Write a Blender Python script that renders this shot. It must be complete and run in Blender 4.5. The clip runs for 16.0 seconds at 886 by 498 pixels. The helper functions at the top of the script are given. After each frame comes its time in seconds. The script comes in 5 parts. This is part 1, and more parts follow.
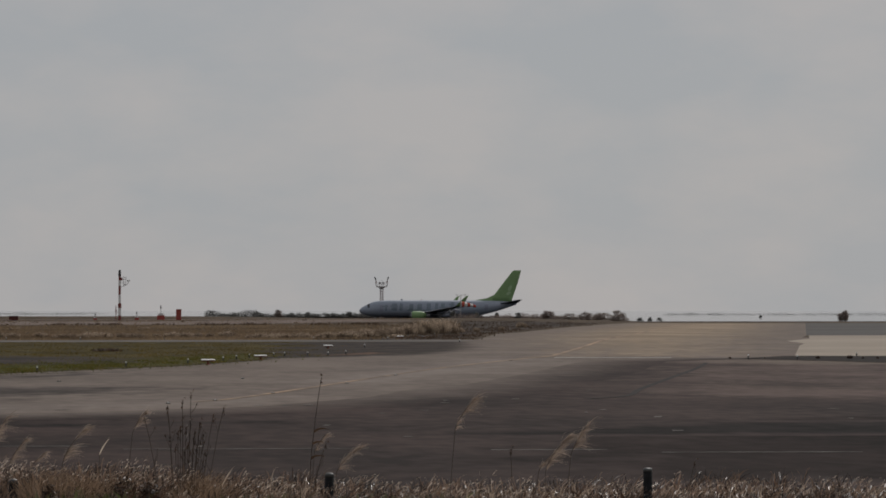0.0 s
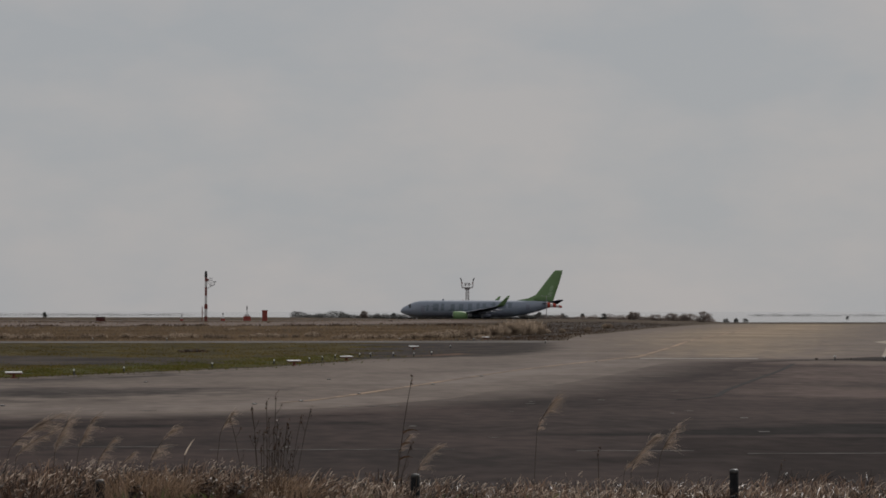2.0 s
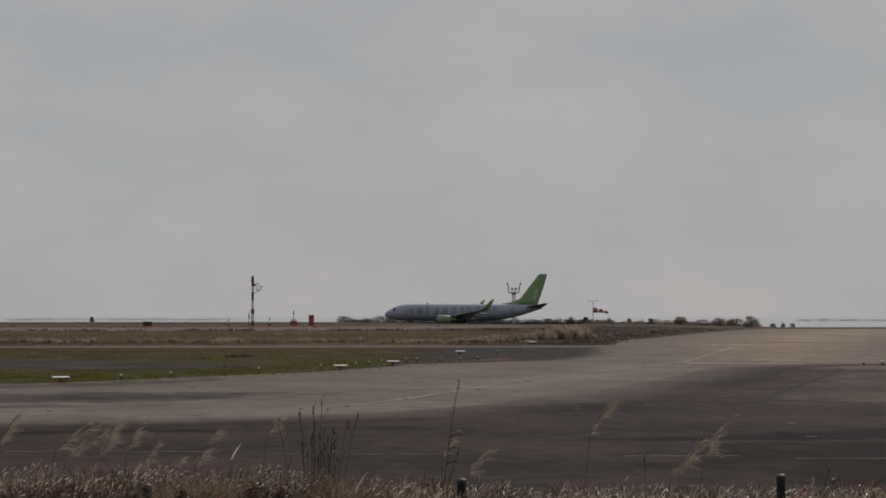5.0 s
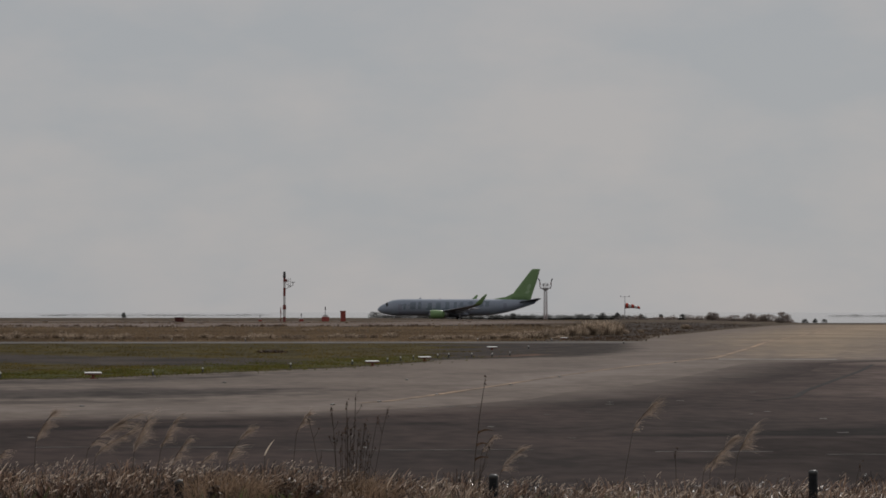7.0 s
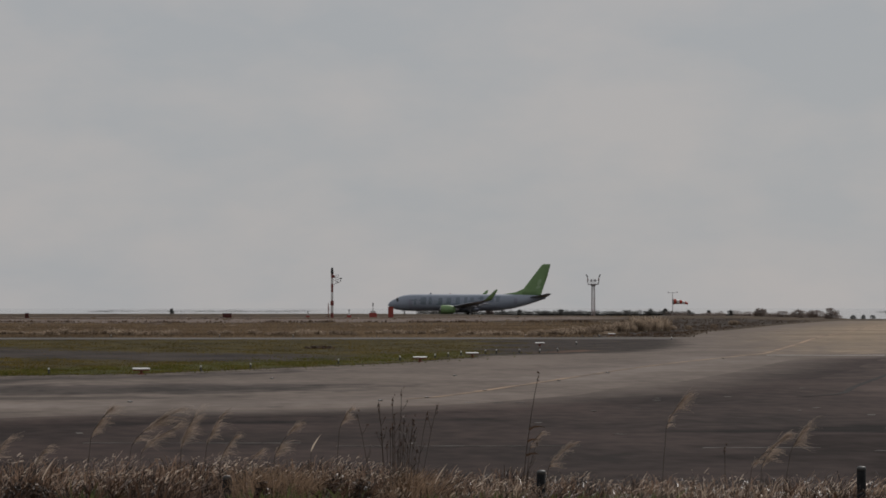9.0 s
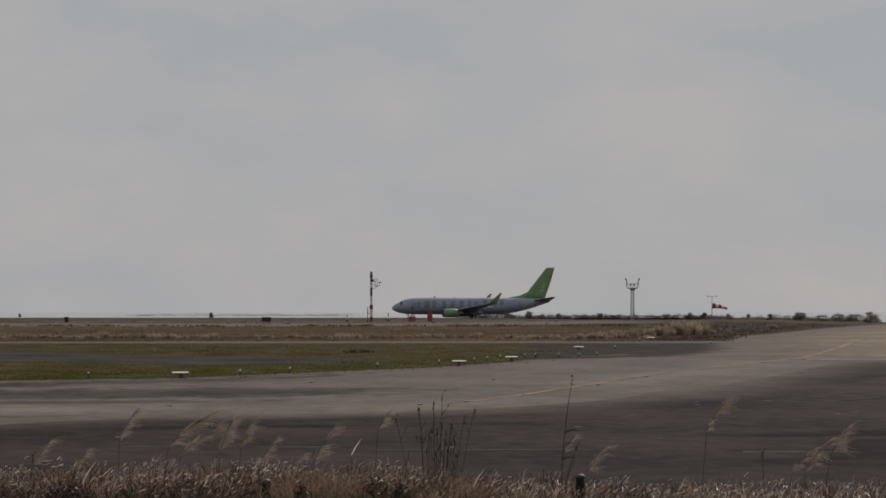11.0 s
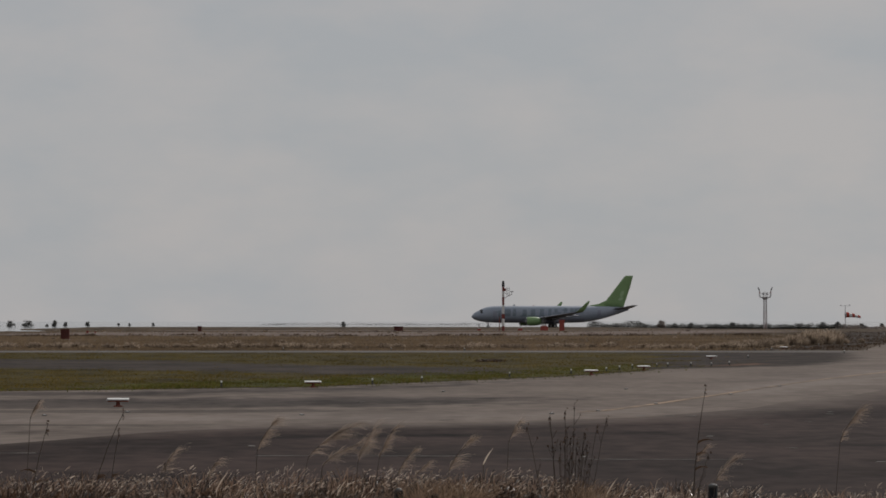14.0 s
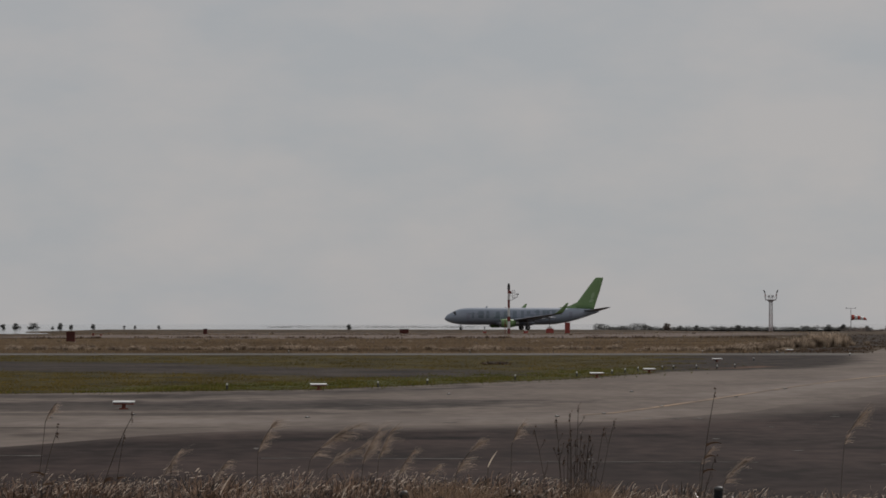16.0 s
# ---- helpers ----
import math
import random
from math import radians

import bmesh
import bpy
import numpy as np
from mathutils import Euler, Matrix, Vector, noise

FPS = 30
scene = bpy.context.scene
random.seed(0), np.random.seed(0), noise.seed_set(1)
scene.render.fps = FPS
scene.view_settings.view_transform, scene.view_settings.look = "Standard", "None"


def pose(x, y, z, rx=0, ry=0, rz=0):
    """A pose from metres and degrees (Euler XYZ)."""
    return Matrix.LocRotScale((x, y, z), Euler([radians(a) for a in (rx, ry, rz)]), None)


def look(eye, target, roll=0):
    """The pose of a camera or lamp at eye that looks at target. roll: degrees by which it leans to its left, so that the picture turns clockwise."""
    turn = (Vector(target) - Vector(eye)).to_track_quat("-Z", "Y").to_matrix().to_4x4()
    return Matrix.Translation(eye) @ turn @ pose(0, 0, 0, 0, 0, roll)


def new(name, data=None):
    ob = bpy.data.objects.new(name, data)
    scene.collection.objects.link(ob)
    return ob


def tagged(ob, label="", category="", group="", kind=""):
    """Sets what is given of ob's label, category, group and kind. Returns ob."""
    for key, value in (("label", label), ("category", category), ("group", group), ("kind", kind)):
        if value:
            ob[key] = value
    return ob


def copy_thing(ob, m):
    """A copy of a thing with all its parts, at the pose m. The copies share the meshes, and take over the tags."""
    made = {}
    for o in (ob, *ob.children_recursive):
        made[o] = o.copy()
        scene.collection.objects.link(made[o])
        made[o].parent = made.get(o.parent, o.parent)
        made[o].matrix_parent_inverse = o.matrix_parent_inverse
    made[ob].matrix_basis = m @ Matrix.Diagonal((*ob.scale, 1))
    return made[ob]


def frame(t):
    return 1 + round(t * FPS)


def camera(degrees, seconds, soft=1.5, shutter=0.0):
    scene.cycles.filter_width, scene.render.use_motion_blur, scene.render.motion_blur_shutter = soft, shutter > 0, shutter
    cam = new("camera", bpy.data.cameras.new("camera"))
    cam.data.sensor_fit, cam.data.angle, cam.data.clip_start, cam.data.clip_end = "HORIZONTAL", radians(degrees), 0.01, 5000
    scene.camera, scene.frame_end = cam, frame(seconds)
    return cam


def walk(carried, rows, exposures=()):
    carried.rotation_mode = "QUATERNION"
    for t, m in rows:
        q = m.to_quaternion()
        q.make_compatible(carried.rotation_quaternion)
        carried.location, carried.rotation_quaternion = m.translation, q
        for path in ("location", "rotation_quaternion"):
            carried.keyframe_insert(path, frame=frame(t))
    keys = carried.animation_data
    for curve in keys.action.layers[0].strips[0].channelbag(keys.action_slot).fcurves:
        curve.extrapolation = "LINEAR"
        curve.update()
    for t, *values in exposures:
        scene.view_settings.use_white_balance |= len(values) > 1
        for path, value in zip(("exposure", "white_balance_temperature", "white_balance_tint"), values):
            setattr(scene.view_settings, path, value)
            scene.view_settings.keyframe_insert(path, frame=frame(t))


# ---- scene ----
EYE = (0.0, 0.0, 2.4)
cam = camera(15.0, 16.0, soft=1.7)
# seconds, degrees to the right, degrees up
PAN = [(0.0, 6.608, 1.025), (0.5, 6.28, 1.0), (1.0, 5.904, 1.025), (1.5, 5.272, 1.01), (2.0, 5.149, 1.041),
       (2.5, 4.999, 1.1), (3.0, 4.973, 1.085), (3.5, 4.317, 1.144), (4.0, 4.398, 1.118), (4.2, 4.39, 1.125),
       (6.5, 4.057, 1.085), (7.0, 3.818, 1.051), (7.5, 3.649, 1.019), (8.0, 3.33, 0.982), (8.5, 3.231, 0.934),
       (9.0, 3.007, 0.982), (9.2, 2.9, 0.955), (11.3, 2.04, 1.055), (11.5, 1.771, 1.041), (12.0, 1.624, 1.011),
       (12.5, 0.775, 1.055), (13.0, 0.389, 1.159), (13.5, 0.209, 1.199), (14.0, 0.095, 1.206), (14.5, 0.011, 1.225),
       (15.0, -0.026, 1.243), (15.5, -0.033, 1.232), (16.0, 0.0, 1.251)]
walk(cam, [(t, pose(*EYE, 90 + up, 0, -right)) for t, right, up in PAN], [(0.0, -0.03), (7.0, 0.0), (12.5, 0.015), (16.0, 0.01)])

# ---- light: thin bright overcast, the sun high ahead and a little to the right ----
SUN_EL, SUN_AZ = 38, 24
world = bpy.data.worlds.new("world")
scene.world = world
world.use_nodes = True
wn, wl = world.node_tree.nodes, world.node_tree.links
sky = wn.new("ShaderNodeTexSky")
sky.sky_type, sky.sun_disc = "NISHITA", False
sky.sun_elevation, sky.sun_rotation = radians(SUN_EL), radians(SUN_AZ)
coord = wn.new("ShaderNodeTexCoord")
stretch = wn.new("ShaderNodeMapping")
stretch.inputs["Scale"].default_value = (9, 9, 20)
cloud_noise = wn.new("ShaderNodeTexNoise")
cloud_noise.inputs["Scale"].default_value = 1.7
cloud_noise.inputs["Detail"].default_value = 5
cloud_noise.inputs["Roughness"].default_value = 0.55
cloud_ramp = wn.new("ShaderNodeValToRGB")
cloud_ramp.color_ramp.elements[0].position, cloud_ramp.color_ramp.elements[0].color = 0.36, (0.354, 0.368, 0.388, 1)
cloud_ramp.color_ramp.elements[1].position, cloud_ramp.color_ramp.elements[1].color = 0.64, (0.408, 0.398, 0.402, 1)
dim = wn.new("ShaderNodeMix")
dim.data_type, dim.blend_type = "RGBA", "MULTIPLY"
dim.inputs["Factor"].default_value = 1
dim.inputs["B"].default_value = (0.06, 0.06, 0.06, 1)
veil = wn.new("ShaderNodeMix")
veil.data_type = "RGBA"
veil.inputs["Factor"].default_value = 0.95
wl.new(coord.outputs["Generated"], stretch.inputs["Vector"])
wl.new(stretch.outputs["Vector"], cloud_noise.inputs["Vector"])
wl.new(cloud_noise.outputs["Fac"], cloud_ramp.inputs["Fac"])
wl.new(sky.outputs["Color"], dim.inputs["A"])
wl.new(dim.outputs["Result"], veil.inputs["A"])
wl.new(cloud_ramp.outputs["Color"], veil.inputs["B"])
wl.new(veil.outputs["Result"], wn["Background"].inputs["Color"])
wn["Background"].inputs["Strength"].default_value = 1.0

lamp = bpy.data.lights.new("sun", "SUN")
lamp.energy, lamp.angle, lamp.color = 2.3, radians(3), (1.0, 0.965, 0.93)
sun = new("sun", lamp)
sun_dir = Vector((math.sin(radians(SUN_AZ)) * math.cos(radians(SUN_EL)), math.cos(radians(SUN_AZ)) * math.cos(radians(SUN_EL)), math.sin(radians(SUN_EL))))
sun.matrix_world = look(sun_dir * 100, (0, 0, 0))


# ---- materials ----
def material(name, low, high, scale=3.0, rough=0.7, metal=0.0, bump=0.0, stretch=(1, 1, 1), fine=None, coords="Object", island=0.0, low_pos=0.35, high_pos=0.65):
    """Two-scale mottled surface: a broad noise between two colours, a fine one over it."""
    m = bpy.data.materials.new(name)
    m.use_nodes = True
    n, l = m.node_tree.nodes, m.node_tree.links
    b = n["Principled BSDF"]
    b.inputs["Roughness"].default_value, b.inputs["Metallic"].default_value = rough, metal
    b.inputs["Specular IOR Level"].default_value = 0.03 if rough > 0.78 else 0.5
    tc, mp = n.new("ShaderNodeTexCoord"), n.new("ShaderNodeMapping")
    mp.inputs["Scale"].default_value = stretch
    l.new(tc.outputs[coords], mp.inputs["Vector"])
    big, small = n.new("ShaderNodeTexNoise"), n.new("ShaderNodeTexNoise")
    big.inputs["Scale"].default_value, big.inputs["Detail"].default_value = scale, 4
    small.inputs["Scale"].default_value, small.inputs["Detail"].default_value = fine or scale * 9, 3
    ramp = n.new("ShaderNodeValToRGB")
    ramp.color_ramp.elements[0].position, ramp.color_ramp.elements[0].color = low_pos, (*low, 1)
    ramp.color_ramp.elements[1].position, ramp.color_ramp.elements[1].color = high_pos, (*high, 1)
    mix = n.new("ShaderNodeMath")
    mix.operation = "MULTIPLY_ADD"
    mix.inputs[1].default_value = 0.4
    for tex in (big, small):
        l.new(mp.outputs["Vector"], tex.inputs["Vector"])
    half = n.new("ShaderNodeMath")
    half.operation = "MULTIPLY"
    half.inputs[1].default_value = 0.6
    l.new(big.outputs["Fac"], half.inputs[0])
    l.new(small.outputs["Fac"], mix.inputs[0])
    l.new(half.outputs[0], mix.inputs[2])
    last = mix.outputs[0]
    if island:
        geo, add = n.new("ShaderNodeNewGeometry"), n.new("ShaderNodeMath")
        add.operation = "MULTIPLY_ADD"
        add.inputs[1].default_value = island
        l.new(geo.outputs["Random Per Island"], add.inputs[0])
        shift = n.new("ShaderNodeMath")
        shift.operation = "SUBTRACT"
        shift.inputs[1].default_value = island / 2
        l.new(last, shift.inputs[0])
        l.new(shift.outputs[0], add.inputs[2])
        last = add.outputs[0]
    l.new(last, ramp.inputs["Fac"])
    l.new(ramp.outputs["Color"], b.inputs["Base Color"])
    if bump:
        bm_node = n.new("ShaderNodeBump")
        bm_node.inputs["Strength"].default_value = bump
        l.new(small.outputs["Fac"], bm_node.inputs["Height"])
        l.new(bm_node.outputs["Normal"], b.inputs["Normal"])
    return m


def mottle(n, l, vector, low, high, scale, fine, low_pos=0.4, high_pos=0.6):
    """The colour of a two-scale mottled surface."""
    big, small = n.new("ShaderNodeTexNoise"), n.new("ShaderNodeTexNoise")
    big.inputs["Scale"].default_value, big.inputs["Detail"].default_value = scale, 5
    small.inputs["Scale"].default_value, small.inputs["Detail"].default_value = fine, 4
    add, half = n.new("ShaderNodeMath"), n.new("ShaderNodeMath")
    add.operation, half.operation = "MULTIPLY_ADD", "MULTIPLY"
    add.inputs[1].default_value, half.inputs[1].default_value = 0.4, 0.6
    ramp = n.new("ShaderNodeValToRGB")
    ramp.color_ramp.elements[0].position, ramp.color_ramp.elements[0].color = low_pos, (*low, 1)
    ramp.color_ramp.elements[1].position, ramp.color_ramp.elements[1].color = high_pos, (*high, 1)
    for tex in (big, small):
        l.new(vector, tex.inputs["Vector"])
    l.new(big.outputs["Fac"], half.inputs[0])
    l.new(small.outputs["Fac"], add.inputs[0])
    l.new(half.outputs[0], add.inputs[2])
    l.new(add.outputs[0], ramp.inputs["Fac"])
    return ramp.outputs["Color"]


def worn(name, under, over, soft, stretch=(2.2, 1, 1), push=1.0, gloss=0.03):
    """A surface that wears into the one below it towards its edge; the edge attribute is the way in from the edge in metres."""
    m = bpy.data.materials.new(name)
    m.use_nodes = True
    n, l = m.node_tree.nodes, m.node_tree.links
    b = n["Principled BSDF"]
    b.inputs["Roughness"].default_value, b.inputs["Specular IOR Level"].default_value = 0.9, 0.03
    tc, mp = n.new("ShaderNodeTexCoord"), n.new("ShaderNodeMapping")
    mp.inputs["Scale"].default_value = stretch
    l.new(tc.outputs["Object"], mp.inputs["Vector"])
    colours = [mottle(n, l, mp.outputs["Vector"], *c) for c in (under, over)]
    edge, wob = n.new("ShaderNodeAttribute"), n.new("ShaderNodeTexNoise")
    edge.attribute_name = "edge"
    wob.inputs["Scale"].default_value, wob.inputs["Detail"].default_value = 0.35, 6
    l.new(mp.outputs["Vector"], wob.inputs["Vector"])
    a, c = n.new("ShaderNodeMath"), n.new("ShaderNodeMapRange")
    a.operation = "MULTIPLY_ADD"
    a.inputs[1].default_value = soft * 2.2 * push
    l.new(wob.outputs["Fac"], a.inputs[0])
    l.new(edge.outputs["Fac"], a.inputs[2])
    c.interpolation_type = "SMOOTHSTEP"
    c.inputs["From Min"].default_value, c.inputs["From Max"].default_value = soft * 1.1 * push, soft * (1.1 * push + 1)
    l.new(a.outputs[0], c.inputs["Value"])
    mix = n.new("ShaderNodeMix")
    mix.data_type = "RGBA"
    l.new(c.outputs["Result"], mix.inputs["Factor"])
    l.new(colours[0], mix.inputs["A"])
    l.new(colours[1], mix.inputs["B"])
    l.new(mix.outputs["Result"], b.inputs["Base Color"])
    if gloss != 0.03:
        sheen = n.new("ShaderNodeMapRange")
        sheen.inputs["To Min"].default_value, sheen.inputs["To Max"].default_value = 0.03, gloss
        l.new(c.outputs["Result"], sheen.inputs["Value"])
        l.new(sheen.outputs["Result"], b.inputs["Specular IOR Level"])
    return m


def leafy(name, low, high, scale, island=0.5, clear=0.3, rough=0.6):
    """A thin leaf or blade that lets some light through."""
    m = material(name, low, high, scale, rough, island=island, high_pos=0.65 + 0.4 * (island > 0.8))
    n, l = m.node_tree.nodes, m.node_tree.links
    b = n["Principled BSDF"]
    trans, mix = n.new("ShaderNodeBsdfTranslucent"), n.new("ShaderNodeMixShader")
    mix.inputs["Fac"].default_value = clear
    ramp = next(x for x in n if x.type == "VALTORGB")
    l.new(ramp.outputs["Color"], trans.inputs["Color"])
    l.new(b.outputs["BSDF"], mix.inputs[1])
    l.new(trans.outputs["BSDF"], mix.inputs[2])
    l.new(mix.outputs["Shader"], n["Material Output"].inputs["Surface"])
    return m


M = {
    "pale": material("pale_concrete", (0.235, 0.197, 0.16), (0.315, 0.27, 0.22), 0.05, 0.85, fine=0.5),
    "strip": material("grey_road", (0.06, 0.056, 0.053), (0.095, 0.088, 0.082), 0.05, 0.85, fine=0.5),
    "yellow": material("worn_yellow_paint", (0.125, 0.098, 0.081), (0.33, 0.23, 0.155), 0.12, 0.8, fine=0.9, low_pos=0.38, high_pos=0.58),
    "whitepaint": material("worn_white_paint", (0.035, 0.03, 0.028), (0.24, 0.225, 0.21), 0.9, 0.8, fine=3),
    "seal": material("bitumen_seal", (0.02, 0.018, 0.018), (0.045, 0.04, 0.038), 1.0, 0.9),
    "shore": leafy("far_trees", (0.08, 0.082, 0.078), (0.14, 0.135, 0.125), 0.3),
    # pine leaves greyed and lightened: distance haze is put into this colour
    "pine": leafy("hazed_pine_leaves", (0.085, 0.087, 0.08), (0.155, 0.15, 0.137), 0.5, clear=0.2),
    "dryleaf": leafy("dry_leaves", (0.135, 0.103, 0.086), (0.265, 0.208, 0.175), 0.6, clear=0.25),
    "bark": material("bark", (0.03, 0.025, 0.02), (0.08, 0.065, 0.05), 2, 0.9),
    "tuft": leafy("straw_tuft", (0.13, 0.095, 0.065), (0.46, 0.37, 0.285), 0.8, clear=0.5, rough=0.9),
    # airliner white and green greyed, with distance haze mixed into the colour
    "white": material("aircraft_hazed_white", (0.235, 0.272, 0.335), (0.295, 0.325, 0.385), 0.25, 0.35),
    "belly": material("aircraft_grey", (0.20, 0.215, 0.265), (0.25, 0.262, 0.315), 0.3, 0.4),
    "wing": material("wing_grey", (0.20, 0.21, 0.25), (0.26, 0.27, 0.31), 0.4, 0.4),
    "planegreen": material("aircraft_green", (0.165, 0.27, 0.105), (0.21, 0.325, 0.14), 0.3, 0.55),
    "leafmark": material("pale_green_mark", (0.26, 0.38, 0.19), (0.31, 0.42, 0.25), 0.4, 0.4),
    "lettering": material("grey_lettering", (0.13, 0.162, 0.195), (0.19, 0.225, 0.262), 0.9, 0.5),
    "glass": material("dark_glass", (0.02, 0.022, 0.025), (0.035, 0.037, 0.04), 1, 0.1),
    "tyre": material("rubber", (0.015, 0.015, 0.015), (0.03, 0.03, 0.03), 5, 0.8),
    "metal": material("bare_metal", (0.4, 0.4, 0.4), (0.55, 0.55, 0.55), 2, 0.4, 0.8),
    "red": material("red_paint", (0.24, 0.04, 0.03), (0.33, 0.06, 0.042), 2, 0.6),
    "rust": material("faded_red_brown", (0.16, 0.055, 0.04), (0.24, 0.085, 0.06), 1.5, 0.8),
    "paintwhite": material("white_paint", (0.6, 0.59, 0.57), (0.74, 0.73, 0.71), 2, 0.6),
    "galv": material("galvanised_steel", (0.34, 0.33, 0.33), (0.48, 0.46, 0.46), 3, 0.6, 0.2),
    "black": material("black_plastic", (0.018, 0.018, 0.018), (0.035, 0.035, 0.035), 6, 0.5),
    "lens": material("lens_glass", (0.7, 0.7, 0.66), (0.8, 0.8, 0.76), 6, 0.25),
    "post": material("dark_post_paint", (0.012, 0.012, 0.013), (0.026, 0.026, 0.027), 14, 0.8, bump=0.1),
    "postcap": material("post_cap", (0.04, 0.04, 0.04), (0.09, 0.09, 0.085), 20, 0.55),
    "straw": leafy("dead_grass", (0.012, 0.006, 0.0037), (0.43, 0.275, 0.182), 1.2, island=0.9, clear=0.12, rough=0.45),
    "brownweed": leafy("brown_weed", (0.022, 0.012, 0.008), (0.12, 0.068, 0.042), 2, clear=0.2),
    "greenblade": leafy("green_blade", (0.05, 0.06, 0.02), (0.13, 0.14, 0.05), 2, clear=0.35),
    "stem": material("dry_stem", (0.035, 0.024, 0.018), (0.09, 0.062, 0.042), 8, 0.7),
    "plume": leafy("grass_plume", (0.17, 0.128, 0.096), (0.52, 0.41, 0.325), 4, island=0.4, clear=0.5),
}
APRON = ((0.0152, 0.0098, 0.0086), (0.0510, 0.0340, 0.0298), 0.07, 0.9)
TAXI = ((0.112, 0.090, 0.077), (0.164, 0.134, 0.115), 0.10, 0.8)
RUBBER = ((0.034, 0.0275, 0.0245), (0.076, 0.062, 0.055), 0.12, 0.9)
PALE = ((0.14, 0.115, 0.10), (0.195, 0.163, 0.143), 0.10, 0.8)
TAN = ((0.182, 0.137, 0.096), (0.285, 0.219, 0.154), 0.04, 0.3)
GREEN = ((0.018, 0.0148, 0.0048), (0.068, 0.0515, 0.0145), 0.16, 1.1)
LUSH = ((0.024, 0.027, 0.006), (0.068, 0.066, 0.016), 0.3, 1.4)
SOIL = ((0.020, 0.0155, 0.0135), (0.056, 0.044, 0.037), 0.12, 0.9)
FIELD = ((0.028, 0.0195, 0.0125), (0.096, 0.067, 0.043), 0.07, 0.45)
DIRT = ((0.115, 0.088, 0.075), (0.165, 0.13, 0.112), 0.05, 0.3)
M["apron"] = worn("old_asphalt", APRON, APRON, 3)
M["taxiway"] = worn("worn_asphalt", APRON, TAXI, 6, push=0.18)
M["flare"] = worn("greyer_asphalt", TAXI, ((0.062, 0.050, 0.043), (0.102, 0.084, 0.072), 0.10, 0.8), 5)
M["rubber"] = worn("dark_worn_asphalt", TAXI, RUBBER, 4.5)
DARK = ((0.007, 0.0052, 0.005), (0.02, 0.0155, 0.0145), 0.14, 1.0)
BROWN = ((0.043, 0.0300, 0.026), (0.106, 0.0755, 0.0650), 0.08, 0.8)
M["brownapron"] = worn("brown_asphalt", APRON, BROWN, 5.5)
M["paleapron"] = worn("dusty_asphalt", BROWN, ((0.10, 0.078, 0.064), (0.15, 0.118, 0.097), 0.08, 0.6), 6)
M["oilyapron"] = worn("oily_asphalt", APRON, ((0.0085, 0.0054, 0.0048), (0.0265, 0.0182, 0.0164), 0.09, 1.0), 4, gloss=0.017)
M["darkband"] = worn("oil_dark_asphalt", APRON, DARK, 1.8, gloss=0.018)
M["palestrip"] = worn("pale_worn_asphalt", TAXI, PALE, 4.5)
M["taxi_far"] = worn("tan_asphalt", TAXI, TAN, 14)
M["green"] = worn("infield_grass", SOIL, GREEN, 1.2, push=0.5)
M["lush"] = worn("edge_grass", GREEN, LUSH, 2.0)
M["soil"] = worn("bare_soil", GREEN, SOIL, 4)
M["holdpaint"] = material("faded_white_line", (0.17, 0.15, 0.135), (0.40, 0.37, 0.34), 0.6, 0.8, fine=2)
M["mastred"] = material("weathered_red", (0.15, 0.032, 0.026), (0.23, 0.048, 0.036), 2, 0.6)
M["sockred"] = material("sock_cloth_red", (0.40, 0.07, 0.05), (0.5, 0.1, 0.07), 2, 0.9)
M["maroon"] = material("maroon_paint", (0.085, 0.034, 0.03), (0.13, 0.05, 0.042), 1.5, 0.8)
# near-white high tone paints sun glints onto the bleached tips
M["seedtip"] = leafy("bleached_glint_tips", (0.22, 0.15, 0.105), (0.85, 0.71, 0.57), 3, clear=0.5, rough=0.35)
M["seedblade"] = leafy("pale_blades", (0.075, 0.046, 0.028), (0.58, 0.45, 0.335), 3, island=0.8, clear=0.3, rough=0.35)
M["darkweed"] = leafy("dark_withered_leaves", (0.018, 0.011, 0.007), (0.125, 0.074, 0.046), 5, island=0.6, clear=0.15)
M["road"] = material("pale_road", (0.09, 0.082, 0.076), (0.145, 0.132, 0.122), 0.05, 0.85, fine=0.5)
DAMP = ((0.013, 0.0098, 0.0086), (0.048, 0.036, 0.030), 0.22, 1.1)
M["soil_dark"] = worn("dark_damp_soil", TAXI, DAMP, 2.6, push=0.6)
M["gravel"] = worn("rusty_gravel", DAMP, ((0.06, 0.035, 0.024), (0.15, 0.085, 0.055), 0.4, 1.6), 1.6)
VERGE = ((0.006, 0.0045, 0.004), (0.024, 0.0175, 0.0148), 0.2, 1.1)
M["soil_strip"] = worn("verge_soil", APRON, VERGE, 1.2)
M["dirt"] = worn("pale_dirt", FIELD, DIRT, 12)
M["verge"] = worn("bare_soil_verge", FIELD, SOIL, 3.5)
M["field"] = worn("dry_field", FIELD, FIELD, 3)
M["turf"] = leafy("mown_turf", (0.058, 0.045, 0.014), (0.178, 0.130, 0.040), 0.09, island=0.2, clear=0.45, rough=0.9)
M["edgeturf"] = leafy("lush_turf", (0.05, 0.054, 0.013), (0.14, 0.132, 0.036), 0.2, island=0.25, clear=0.45, rough=0.9)
# withered field grass, lightened to carry the haze of the far ground
M["fieldturf"] = leafy("hazed_withered_turf", (0.10, 0.071, 0.047), (0.25, 0.18, 0.115), 0.03, island=0.15, clear=0.5, rough=0.9)
M["rowweed"] = leafy("dark_field_weeds", (0.04, 0.028, 0.02), (0.12, 0.084, 0.06), 0.1, island=0.25, clear=0.4, rough=0.9)
